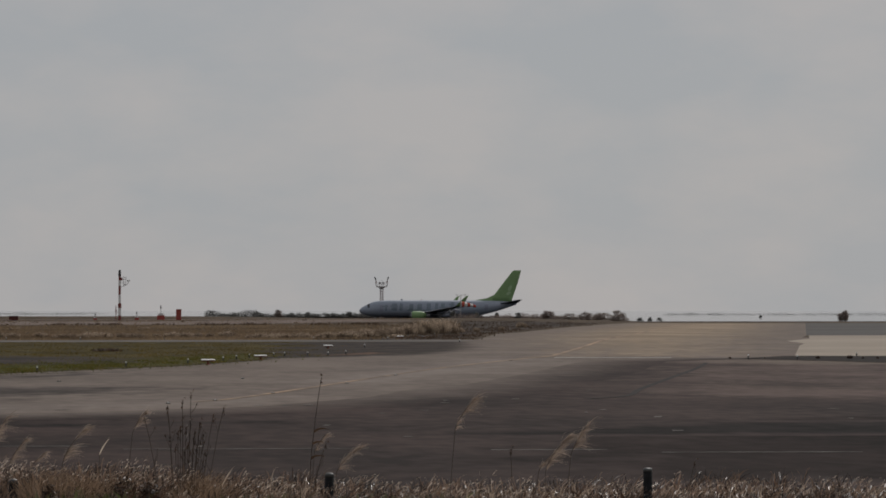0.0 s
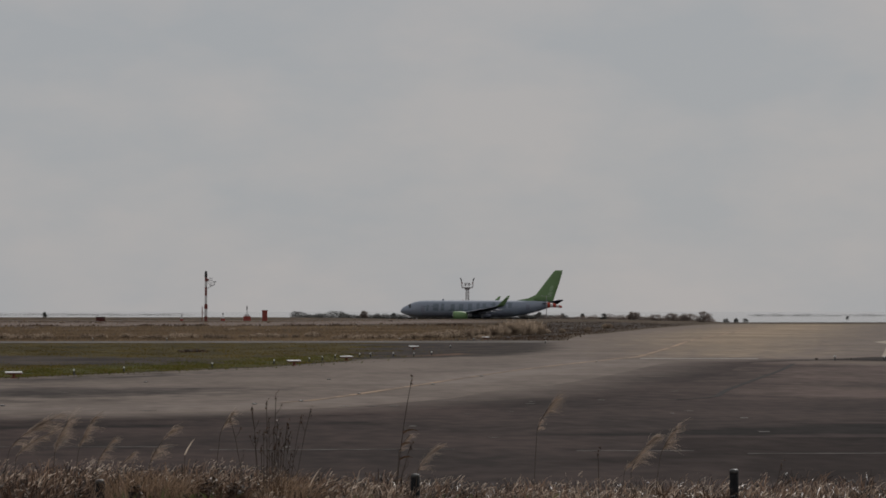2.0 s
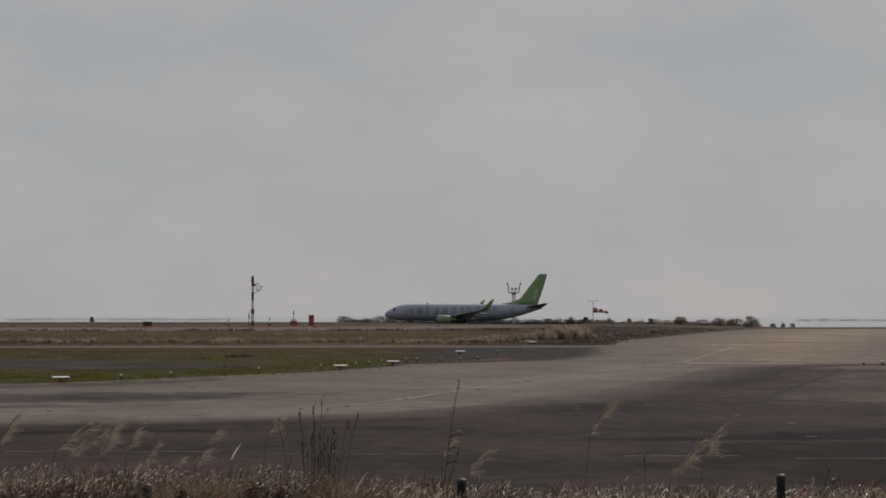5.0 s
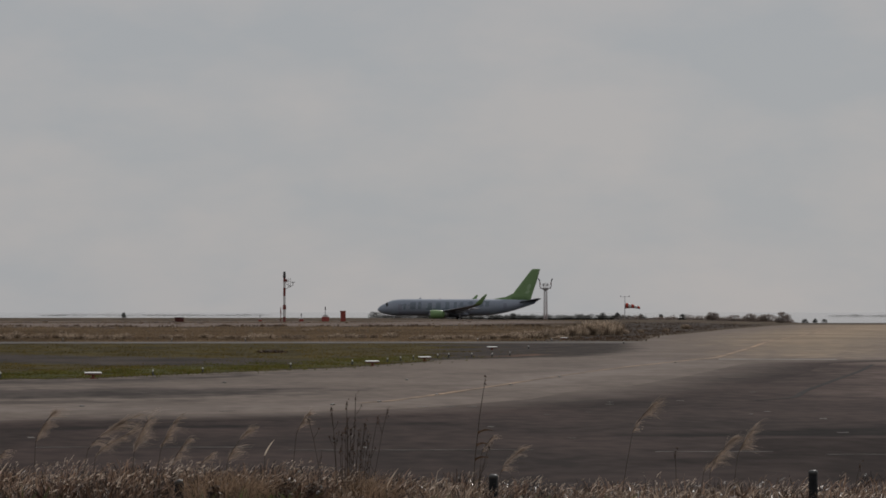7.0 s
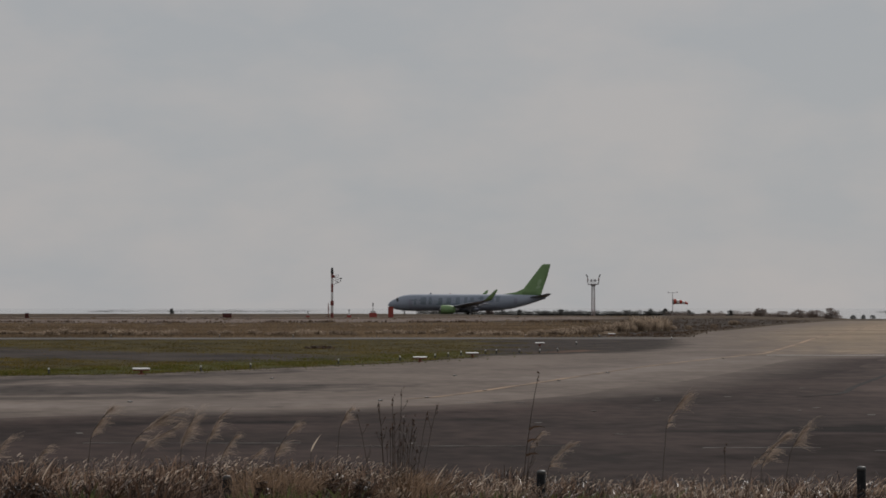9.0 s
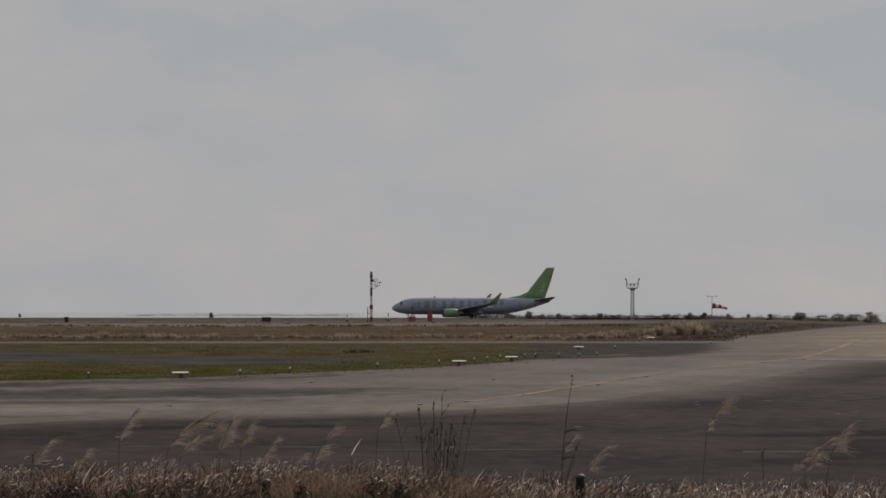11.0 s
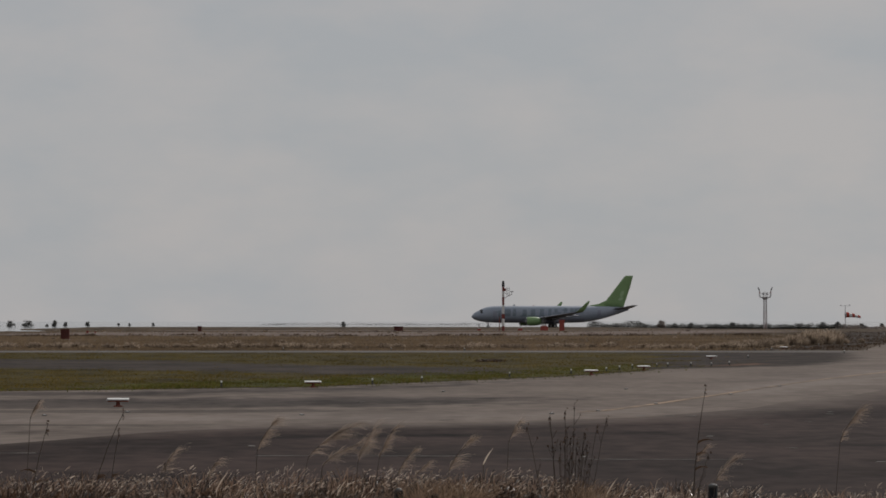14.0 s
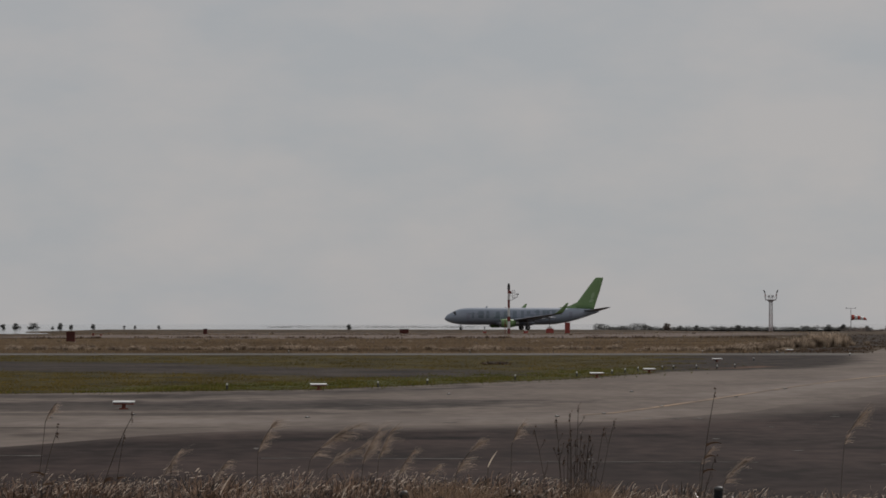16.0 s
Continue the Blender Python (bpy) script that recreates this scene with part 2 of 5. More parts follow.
M["fadedsteel"] = material("faded_red_steel", (0.34, 0.22, 0.20), (0.5, 0.38, 0.36), 0.8, 0.7)
# smooth mirror surface for the added mirage sheet
M["water"] = material("mirage_mirror", (0.25, 0.26, 0.27), (0.3, 0.31, 0.32), 0.02, 0.06)
M["towersteel"] = material("weathered_pale_steel", (0.36, 0.31, 0.30), (0.55, 0.50, 0.48), 0.9, 0.7)
M["softgrass"] = leafy("fine_tan_grass", (0.08, 0.052, 0.034), (0.36, 0.25, 0.168), 6, island=0.6, clear=0.3, rough=0.8)


# ---- mesh helpers ----
def build(name, verts, faces, mat, parent=None, label="", smooth=False):
    me = bpy.data.meshes.new(name)
    me.from_pydata([tuple(v) for v in verts], [], [tuple(f) for f in faces])
    me.update()
    me.materials.append(M[mat])
    if smooth:
        me.shade_smooth()
    ob = new(name, me)
    if parent is not None:
        ob.parent = parent
    if label:
        ob["label"] = label
    return ob


def part(name, bm, mat, parent, label="", smooth=False):
    me = bpy.data.meshes.new(name)
    bmesh.ops.recalc_face_normals(bm, faces=bm.faces)
    bm.to_mesh(me)
    bm.free()
    me.materials.append(M[mat])
    if smooth:
        me.shade_smooth()
    ob = new(name, me)
    if parent is not None:
        ob.parent = parent
    if label:
        ob["label"] = label
    return ob


def empty(name, m, label, category, group=""):
    ob = new(name)
    ob.matrix_world = m
    return tagged(ob, label, category, group)


def tube(bm, a, b, r0, r1=None, n=10):
    """A closed round bar from a to b."""
    a, b = Vector(a), Vector(b)
    r1 = r0 if r1 is None else r1
    q = (b - a).to_track_quat("Z", "Y")
    rings = []
    for p, r in ((a, r0), (b, r1)):
        rings.append([bm.verts.new(p + q @ Vector((r * math.cos(2 * math.pi * i / n), r * math.sin(2 * math.pi * i / n), 0))) for i in range(n)])
    for i in range(n):
        bm.faces.new((rings[0][i], rings[0][(i + 1) % n], rings[1][(i + 1) % n], rings[1][i]))
    bm.faces.new(rings[0][::-1])
    bm.faces.new(rings[1])
    return bm


def block(bm, c, size, bevel=0.0):
    made = bmesh.ops.create_cube(bm, size=1, matrix=Matrix.Translation(c) @ Matrix.Diagonal((*size, 1)))
    if bevel:
        edges = {e for v in made["verts"] for e in v.link_edges}
        bmesh.ops.bevel(bm, geom=list(edges), offset=bevel, segments=2, affect="EDGES")
    return bm


def loft(bm, rings, closed=True):
    """Skin a row of equal rings of points, capped at both ends."""
    vs = [[bm.verts.new(p) for p in ring] for ring in rings]
    n = len(vs[0])
    for a, b in zip(vs, vs[1:]):
        for i in range(n if closed else n - 1):
            bm.faces.new((a[i], a[(i + 1) % n], b[(i + 1) % n], b[i]))
    if closed:
        bm.faces.new(vs[0][::-1])
        bm.faces.new(vs[-1])
    return bm


def step(a, b, v):
    v = min(1, max(0, (v - a) / (b - a)))
    return v * v * (3 - 2 * v)


# ---- ground ----
def plane_ground(x):
    """The far taxiway climbs slowly towards the left."""
    return 0.6 - 1.3 * step(30, 125, x)


def ground_z(x, y):
    if y < 60:
        return 0.8 * (1 - step(25, 44, y))
    side = (1 - step(0.135, 0.165, x / y)) * step(-0.125, -0.1, x / y)
    low = 0.2 + 0.3 * step(0.02, 0.09, x / y)
    bank = low * step(430, 640, y) * side
    far = step(715, 765, y) * (1 - step(860, 960, y)) * side
    return bank * (1 - step(715, 760, y)) + plane_ground(x) * far


def ground_sheet():
    ys = [-300, -60, 0, 8, 16, 22, 25, 28, 31, 34, 37, 40, 44, 60, 100, 200, 300, 420]
    ys += list(range(440, 980, 15)) + [1050, 1200, 1500, 2200, 3200, 4700]
    verts, faces = [], []
    bearings = np.linspace(-0.6, 0.8, 71)
    for y in ys:
        for b in bearings:
            x = b * max(y, 120)
            verts.append((x, y, ground_z(x, y) if y > 0 else 0.8))
    n = len(bearings)
    for j in range(len(ys) - 1):
        for i in range(n - 1):
            faces.append((j * n + i, j * n + i + 1, j * n + n + i + 1, j * n + n + i))
    return build("ground", verts, faces, "field", smooth=True)


tagged(ground_sheet(), "dry brown airfield grassland, flat to the horizon", "ground", kind="structure")


def way_in(px, py, outline, fade=0):
    """How far points lie inside an outline, in metres (negative outside), and how far from its first edges alone."""
    best, first = np.full(px.shape, 1e9), np.full(px.shape, 1e9)
    inside = np.zeros(px.shape, bool)
    for e, ((x0, y0), (x1, y1)) in enumerate(zip(outline, outline[1:] + outline[:1])):
        dx, dy = x1 - x0, y1 - y0
        k = np.clip(((px - x0) * dx + (py - y0) * dy) / (dx * dx + dy * dy), 0, 1)
        gap = np.hypot(px - x0 - k * dx, py - y0 - k * dy)
        best = np.minimum(best, gap)
        if not fade or e < fade:
            first = np.minimum(first, gap)
        if y0 != y1:
            inside ^= ((y0 > py) != (y1 > py)) & (px < x0 + (py - y0) * dx / dy)
    return np.where(inside, best, -best), np.where(inside | (first > best + 0.01), first, -first)


def sheet(name, outline, z, mat, label, category, cell=0.0, fade=0, rim=None):
    """A thin surface on the ground with the outline given in plan; with a cell size it is a fine grid, cut along the outline, that knows its way in from the edge (from the first edges alone if fade counts them); its rim may lie lower."""
    if not cell:
        bm = bmesh.new()
        bm.faces.new([bm.verts.new((x, y, z)) for x, y in outline])
        bmesh.ops.triangulate(bm, faces=bm.faces[:])
        return tagged(part(name, bm, mat, None), label, category, kind="structure")
    ox, oy = zip(*outline)
    xs, ys = np.arange(min(ox) - cell, max(ox) + 2 * cell, cell), np.arange(min(oy) - cell, max(oy) + 2 * cell, cell)
    gx, gy = np.meshgrid(xs, ys)
    d, way = way_in(gx, gy, outline, fade)
    n = len(xs)
    gx, gy, d, way = gx.ravel(), gy.ravel(), d.ravel(), way.ravel()
    some = (d > 0).reshape(len(ys), n)
    touched = some[:-1, :-1] | some[1:, 1:] | some[1:, :-1] | some[:-1, 1:]
    verts, edge, index, faces = [], [], {}, []

    def corner(a, b):
        """The grid point a, or where the outline crosses from a to b."""
        key = (a, b) if a < b else (b, a)
        if key not in index:
            u = 0 if a == b else d[a] / (d[a] - d[b])
            x, y = gx[a] + (gx[b] - gx[a]) * u, gy[a] + (gy[b] - gy[a]) * u
            index[key] = len(verts)
            verts.append((x, y, (z if a == b or rim is None else rim) + ground_z(x, y)))
            edge.append(float(way[a] + (way[b] - way[a]) * u))
        return index[key]

    for j, i in zip(*np.nonzero(touched)):
        ring = [j * n + i, j * n + i + 1, j * n + n + i + 1, j * n + n + i]
        face = []
        for a, b in zip(ring, ring[1:] + ring[:1]):
            if d[a] > 0:
                face.append(corner(a, a))
            if (d[a] > 0) != (d[b] > 0):
                face.append(corner(a, b))
        if len(face) > 2:
            faces.append(face)
    ob = build(name, verts, faces, mat)
    ob.data.attributes.new("edge", "FLOAT", "POINT").data.foreach_set("value", edge)
    return tagged(ob, label, category, kind="structure")


def ribbon(name, line, width, z, mat, label, category, cuts=6):
    """A strip of that width along a smooth line in plan."""
    pts = []
    for i in range(len(line) - 1):
        p0, p1, p2, p3 = (Vector(line[min(max(k, 0), len(line) - 1)]) for k in (i - 1, i, i + 1, i + 2))
        for k in range(cuts):
            s = k / cuts
            pts.append(0.5 * (2 * p1 + (p2 - p0) * s + (2 * p0 - 5 * p1 + 4 * p2 - p3) * s * s + (3 * p1 - p0 - 3 * p2 + p3) * s ** 3))
    pts.append(Vector(line[-1]))
    verts, faces = [], []
    for i, p in enumerate(pts):
        d = (pts[min(i + 1, len(pts) - 1)] - pts[max(i - 1, 0)]).normalized()
        for side in (-1, 1):
            q = p + Vector((-d.y, d.x)) * side * width / 2
            verts += [(q.x, q.y, z), (q.x, q.y, z - 0.004)]
        if i:
            k = 4 * i
            faces += [(k - 4, k, k + 2, k - 2), (k - 4, k - 3, k + 1, k), (k - 2, k + 2, k + 3, k - 1)]
    return tagged(build(name, verts, faces, mat), label, category, kind="structure")


sheet("apron", [(-140, 43), (140, 43), (160, 150), (33, 160), (20, 172), (-30, 118), (-150, 100)], 0.004, "apron", "dark weathered asphalt apron with streaks", "apron")
sheet("taxiway", [(-90, 56), (-40, 57), (-14, 58.5), (-9, 60.5), (-6.6, 65), (-5, 69), (-3, 71.6), (-1.2, 72.6), (1.3, 73.6), (4.2, 76), (7.2, 79.5), (11, 88), (13.4, 93), (15.8, 101), (18.8, 113.5), (22.2, 126.5), (25.4, 141.5), (28, 152), (32, 157.5), (37, 161),
                  (46, 185), (64, 272), (60, 300), (50, 335), (43, 335), (28, 268), (20, 240), (14, 210), (9, 195), (1, 176), (-5, 157), (-11, 138), (-22, 130), (-50, 117), (-90, 117)],
      0.008, "taxiway", "worn light grey asphalt taxiway curving away", "taxiway", 0.7, 19)
sheet("worn_band", [(-90, 88), (-20, 88.5), (-6, 89.5), (0, 91), (4, 96), (5.6, 104), (2, 107), (-4, 106), (-20, 101), (-90, 99)], 0.010, "rubber", "rubber-darkened band along the taxiway", "asphalt", 0.7)
sheet("worn_band", [(-90, 102), (-8, 104), (-1, 112), (3, 123), (6, 136), (3, 137), (-5, 121), (-12, 114), (-90, 110)], 0.0104, "rubber", "darker dusty asphalt along the grass edge", "asphalt", 0.7)
sheet("taxiway_flare", [(-90, 58), (-14, 60), (-9.4, 62), (-7.6, 67), (-6, 72), (-2.5, 77), (0, 88), (-1, 97), (-4, 113), (-14, 115), (-90, 110)], 0.009, "flare", "darker worn asphalt of the taxiway flare", "asphalt", 1.0)
sheet("worn_band", [(-90, 66), (-30, 67), (-13, 69), (-7.8, 73), (-6, 75.5), (-12, 76), (-30, 74), (-90, 73)], 0.010, "rubber", "rubber-darkened band along the taxiway", "asphalt", 0.7)
sheet("pale_band", [(-60, 77.5), (-6, 77), (0, 78), (5, 82.5), (8.5, 91), (12, 106), (9, 107), (5, 94), (0, 88.5), (-6, 86.5), (-60, 86)], 0.011, "palestrip", "paler band along the taxiway edge", "asphalt", 0.7)
sheet("apron_far", [(16.5, 88), (24, 86), (40, 84), (90, 84), (90, 147), (40, 152), (33, 158), (26, 150), (22.5, 136), (20, 122), (17, 108), (14.5, 96)], 0.0065, "brownapron", "browner weathered asphalt of the outer apron", "asphalt", 1.0)
sheet("apron_rim", [(26.5, 148), (30, 142), (40, 138), (90, 136), (90, 147), (40, 156), (33, 161), (28, 158)], 0.0075, "paleapron", "dusty pale rim of the apron", "asphalt", 1.0)
sheet("apron_near", [(5, 44), (60, 44), (60, 75), (18, 75), (12, 72), (7, 60)], 0.0052, "oilyapron", "oil-darkened asphalt of the near apron", "asphalt", 1.0)
sheet("pale_band", [(8, 98), (13, 106), (17.5, 124), (23, 148), (26, 160), (27, 176), (22, 172), (15, 150), (9, 125), (5, 108)], 0.0112, "palestrip", "paler dusty middle of the taxiway bend", "asphalt", 0.7)
sheet("dark_band", [(6, 64.5), (11, 68), (14, 71), (45, 71.5), (45, 63.5), (14, 62.5), (6, 63)], 0.006, "darkband", "dark stained band across the apron", "asphalt", 0.5)
sheet("dark_band", [(-7, 68.5), (-3, 70.5), (2, 72), (5, 73), (9, 78), (11, 82), (8, 77), (5, 70), (0, 68), (-4, 66.5)], 0.006, "darkband", "dark stained band across the apron", "asphalt", 0.5)
sheet("taxiway_far", [(22, 164), (37, 164), (38, 169), (48.5, 216), (55, 247), (68, 300), (129, 570), (98, 575), (66, 433), (44, 325), (34.5, 269)], 0.012, "taxi_far", "tan grey taxiway running straight away", "taxiway", 1.5)
INFIELD = [(-90, 98), (-50, 97.5), (-15, 112), (-4.5, 119.5), (5.1, 141), (11, 161.5), (14, 170), (17.5, 184), (22.5, 206), (28, 244), (-90, 244)]
sheet("infield", INFIELD, 0.016, "green", "mown olive green infield grass", "grass", 0.7)
LUSH_EDGE = [(-12, 114), (-4.5, 120), (5.1, 141.6), (11.2, 167), (11.2, 182), (4, 164), (-5.5, 136), (-13, 124)]
sheet("infield_edge", LUSH_EDGE, 0.02, "lush", "greener grass along the taxiway edge", "grass", 0.7)
SOIL_BAND = [(-60, 168), (-22, 163), (-12, 155), (-6.5, 147), (-2, 145), (4, 147), (6, 158), (4, 167), (-2, 174), (-8, 182), (-15, 199), (-27, 206), (-60, 214)]
sheet("soil_band", SOIL_BAND, 0.024, "soil", "dark bare soil across the infield", "soil", 1.0)
SOIL_CORNER = [(9.8, 157), (14.2, 165), (18.2, 170.5), (21.2, 177), (24, 190), (27.3, 210), (31, 244), (21, 244), (13, 232), (17.5, 218), (12, 207), (15.5, 196), (11, 187), (12.6, 177), (10, 167)]
sheet("soil_corner", SOIL_CORNER, 0.028, "soil_dark", "dark bare soil beside the taxiway fillet", "soil", 0.7, 6, 0.0125)
sheet("gravel_patch", [(12.8, 168), (16, 173.5), (18.6, 181), (17.5, 186), (15, 180), (12.8, 172)], 0.032, "gravel", "rust-brown gravel spilt beside the taxiway", "gravel", 0.5)
sheet("service_road", [(-120, 246), (29.5, 246), (33, 259), (-120, 259)], 0.02, "road", "narrow grey service road", "road")
VERGE_SOIL = [(20, 262), (33, 262), (43, 325), (65, 430), (96, 570), (70, 575), (44, 430), (30, 330)]
sheet("soil_verge", VERGE_SOIL, 0.012, "verge", "dark bare soil verge beside the taxiway", "soil", 2.0)
sheet("dirt_track", [(-75, 520), (-30, 470), (30, 500), (66, 560), (66, 640), (20, 610), (-40, 600), (-80, 600)], 0.05, "dirt", "pale bare dirt across the far field", "dirt", 4.0)
sheet("dirt_track", [(-60, 640), (0, 650), (60, 660), (80, 700), (0, 705), (-60, 700)], 0.05, "dirt", "pale bare dirt across the far field", "dirt", 4.0)
sheet("old_runway", [(68, 300), (105, 299), (220, 300), (300, 570), (129, 570)], 0.016, "strip", "grey asphalt runway end", "runway")
sheet("concrete_pad", [(37.7, 169), (43, 168), (150, 168), (170, 302), (105, 301), (68.2, 300), (61, 268), (54.5, 247), (52, 230), (48.5, 216)], 0.02, "pale", "pale concrete turning pad", "concrete")
sheet("soil_strip", [(33, 160), (36.9, 147), (150, 147), (150, 167), (42, 167), (37, 168.5)], 0.024, "soil_strip", "dark soil strip along the concrete", "soil", 1.0)
ribbon("taxi_line", [(3.6, 87), (4.8, 90), (8.1, 103.7), (16.2, 138), (25.5, 171)], 0.22, 0.02, "yellow", "worn yellow taxiway centre line", "line")
ribbon("taxi_line_far", [(25.5, 171), (34, 214), (43.3, 262), (61, 345), (98, 520)], 0.3, 0.026, "yellow", "worn yellow taxiway centre line", "line")
ribbon("hold_line", [(24.5, 164), (30.2, 163.2)], 1.8, 0.022, "holdpaint", "faded white painted line across the taxiway", "line")
ribbon("joint_seal", [(14.2, 89), (15.8, 92), (17.6, 100), (22.2, 119), (25.6, 133), (29, 148)], 0.2, 0.012, "seal", "dark bitumen joint across the apron", "joint")
for name, x0, x1, y in (("edge_line", -9.5, -7.2, 60.6), ("edge_line", -3.2, 0.6, 59.3), ("edge_line", 1.2, 5.4, 57.8), ("edge_line", 7.4, 9.4, 56.8), ("edge_line", 10.1, 13.5, 55.5), ("edge_line", -13.8, -10.5, 61.5)):
    ribbon(name, [(x0, y), (x1, y - 0.05 * (x1 - x0))], 0.12, 0.012, "whitepaint", "faded white edge line on the apron", "line")
pick = random.Random(8)
for k in range(26):
    x, y = pick.uniform(-4, 24), pick.uniform(58, 100)
    size = pick.uniform(0.03, 0.11)
    ribbon("paint_scrap", [(x - size, y), (x + size, y + pick.uniform(-0.1, 0.1))], pick.uniform(0.2, 0.5), 0.014 if y < 74 else 0.02, "whitepaint", "small scrap of worn white paint", "line")
for x in (5.06, 5.76, 6.3):
    ribbon("paint_dash", [(x - 0.12, 83.6), (x + 0.12, 83.6)], 0.3, 0.02, "whitepaint", "small worn paint dash", "line")
# no known water here: an added mirror sheet draws the bright heat mirage
sheet("mirage_sheet", [(-3500, 1080), (-420, 1080), (-98, 1080), (-72, 690), (-400, 690), (-3500, 690), (-3500, 4690), (3500, 4690), (3500, 640), (112, 640), (128, 760), (165, 1080)][::-1], 0.05, "water", "flat mirror sheet standing in for the heat mirage", "water")


# ---- vegetation ----
def clumps(name, balls, count, size, mat, parent, seed):
    """Small leaf faces strewn through a few uneven ellipsoids."""
    rng = np.random.default_rng(seed)
    verts, faces = [], []
    for cx, cy, cz, rx, ry, rz in balls:
        for _ in range(count):
            d = rng.normal(size=3)
            d *= rng.random() ** 0.45 / np.linalg.norm(d)
            c = np.array((cx + d[0] * rx, cy + d[1] * ry, max(0.02, cz + d[2] * rz)))
            a, b = rng.normal(size=3), rng.normal(size=3)
            a *= size * (0.5 + rng.random()) / np.linalg.norm(a)
            b *= size * (0.5 + rng.random()) / np.linalg.norm(b)
            k = len(verts)
            verts += [c - a, c + b, c + a, c - 0.6 * b]
            faces.append((k, k + 1, k + 2, k + 3))
    return build(name, verts, faces, mat, parent)


def heap(x, y, w, h, seed):
    ob = clumps("weed_heap", [(dx * w, 0, h * 0.3, w * 0.3, 0.4, h * 0.6) for dx in (-0.3, -0.1, 0.12, 0.32)], 120, 0.05, "brownweed", None, seed)
    ob.matrix_world = pose(x, y, 0.02)
    return tagged(ob, "low dark heap of withered weeds on the infield", "weeds", kind="stuff")


heap(3.0, 190, 1.5, 0.2, 31)


def turf(name, count, ys, bears, size, width, mat, label, seed, here):
    """Short grass standing on the ground: one small bent blade cluster a face pair, kept where here() says so."""
    r = np.random.default_rng(seed)
    y = ys[0] * (ys[1] / ys[0]) ** r.random(count)
    x = r.uniform(*bears, count) * y
    ok = here(x, y, r)
    x, y = x[ok], y[ok]
    n = len(x)
    z = np.array([ground_z(a, b) for a, b in zip(x, y)])
    h = size * r.uniform(0.45, 1.25, n) * (0.75 + 0.5 * np.sin(x * 1.7 + 3 * np.sin(y * 0.31)) * np.sin(y * 0.9 + x * 0.6))
    h = np.maximum(h, size * 0.25)
    w, lean, turn = width * r.uniform(0.6, 1.5, n), h * r.uniform(-0.4, 0.8, n), r.uniform(-0.9, 0.9, n)
    cx, cy = w * np.cos(turn), w * np.sin(turn)
    rows = [(x - cx, y - cy, z - 0.01), (x + cx, y + cy, z - 0.01), (x + lean * 0.35 + cx * 0.8, y + cy * 0.8, z + h * 0.6), (x + lean, y, z + h), (x + lean * 0.3 - cx * 0.8, y - cy * 0.8, z + h * 0.55)]
    verts = np.stack([np.stack(v, 1) for v in rows], 1).reshape(-1, 3)
    return tagged(build(name, verts.tolist(), [(5 * k, 5 * k + 1, 5 * k + 2, 5 * k + 3, 5 * k + 4) for k in range(n)], mat), label, "grass", kind="stuff")


def on_infield(x, y, r):
    n = len(x)
    patchy = 0.5 + 0.5 * np.sin(x * 0.9 + 2 * np.sin(y * 0.17)) * np.sin(y * 0.33 + x * 0.25)
    d = way_in(x, y, INFIELD)[0]
    band, corner = way_in(x, y, SOIL_BAND)[0], way_in(x, y, SOIL_CORNER)[0]
    return (d > r.uniform(-0.15, 0.4, n)) & (band < r.exponential(3.2, n) * (0.3 + patchy) - 0.3) & (corner < r.exponential(1.5, n) * (0.3 + 1.6 * patchy) - 0.3)


def on_field(x, y, r):
    n = len(x)
    return (x < 25 + (y - 264) * 0.128 + r.normal(0, 2, n)) & (y > 260.5 + r.uniform(0, 3, n)) & ((y < 492 + 8 * np.sin(x * 0.2)) | (r.random(n) < 0.3))


def on_verge(x, y, r):
    return (way_in(x, y, VERGE_SOIL)[0] > r.exponential(1.2, len(x)) - 0.5) & (np.sin(x * 0.7 + 2 * np.sin(y * 0.05)) * np.sin(y * 0.11) > r.uniform(-1, 0.4, len(x)))


turf("infield_turf", 150000, (98, 244), (-0.15, 0.125), 0.062, 0.016, "turf", "short olive and brown grass on the infield", 71, on_infield)
turf("edge_turf", 26000, (98, 175), (-0.15, 0.09), 0.11, 0.014, "edgeturf", "longer green grass along the taxiway edge", 72,
     lambda x, y, r: (way_in(x, y, INFIELD)[0] > -0.12) & (np.abs(way_in(x, y, INFIELD)[0] - 0.3) < r.exponential(0.6, len(x))))
turf("lush_turf", 60000, (110, 190), (-0.11, 0.08), 0.085, 0.016, "edgeturf", "greener grass by the taxiway bend", 74, lambda x, y, r: way_in(x, y, LUSH_EDGE)[0] > r.normal(0.6, 1.2, len(x)))
turf("field_turf", 95000, (262, 700), (-0.14, 0.15), 0.15, 0.05, "fieldturf", "dry brown grass across the airfield", 73, on_field)
turf("weed_row", 9000, (484, 512), (-0.14, 0.14), 0.34, 0.09, "rowweed", "row of dark withered weeds across the field", 75,
     lambda x, y, r: (x < 26 + (y - 264) * 0.128) & (np.abs(y - 497 - 4 * np.sin(x * 0.13)) < 5) & (np.sin(x * 0.31) + np.sin(x * 0.83 + 1) + r.normal(0, 0.5, len(x)) > 0.1))
turf("verge_turf", 26000, (262, 600), (0.05, 0.175), 0.16, 0.05, "rowweed", "dark withered grass on the soil verge", 76, on_verge)


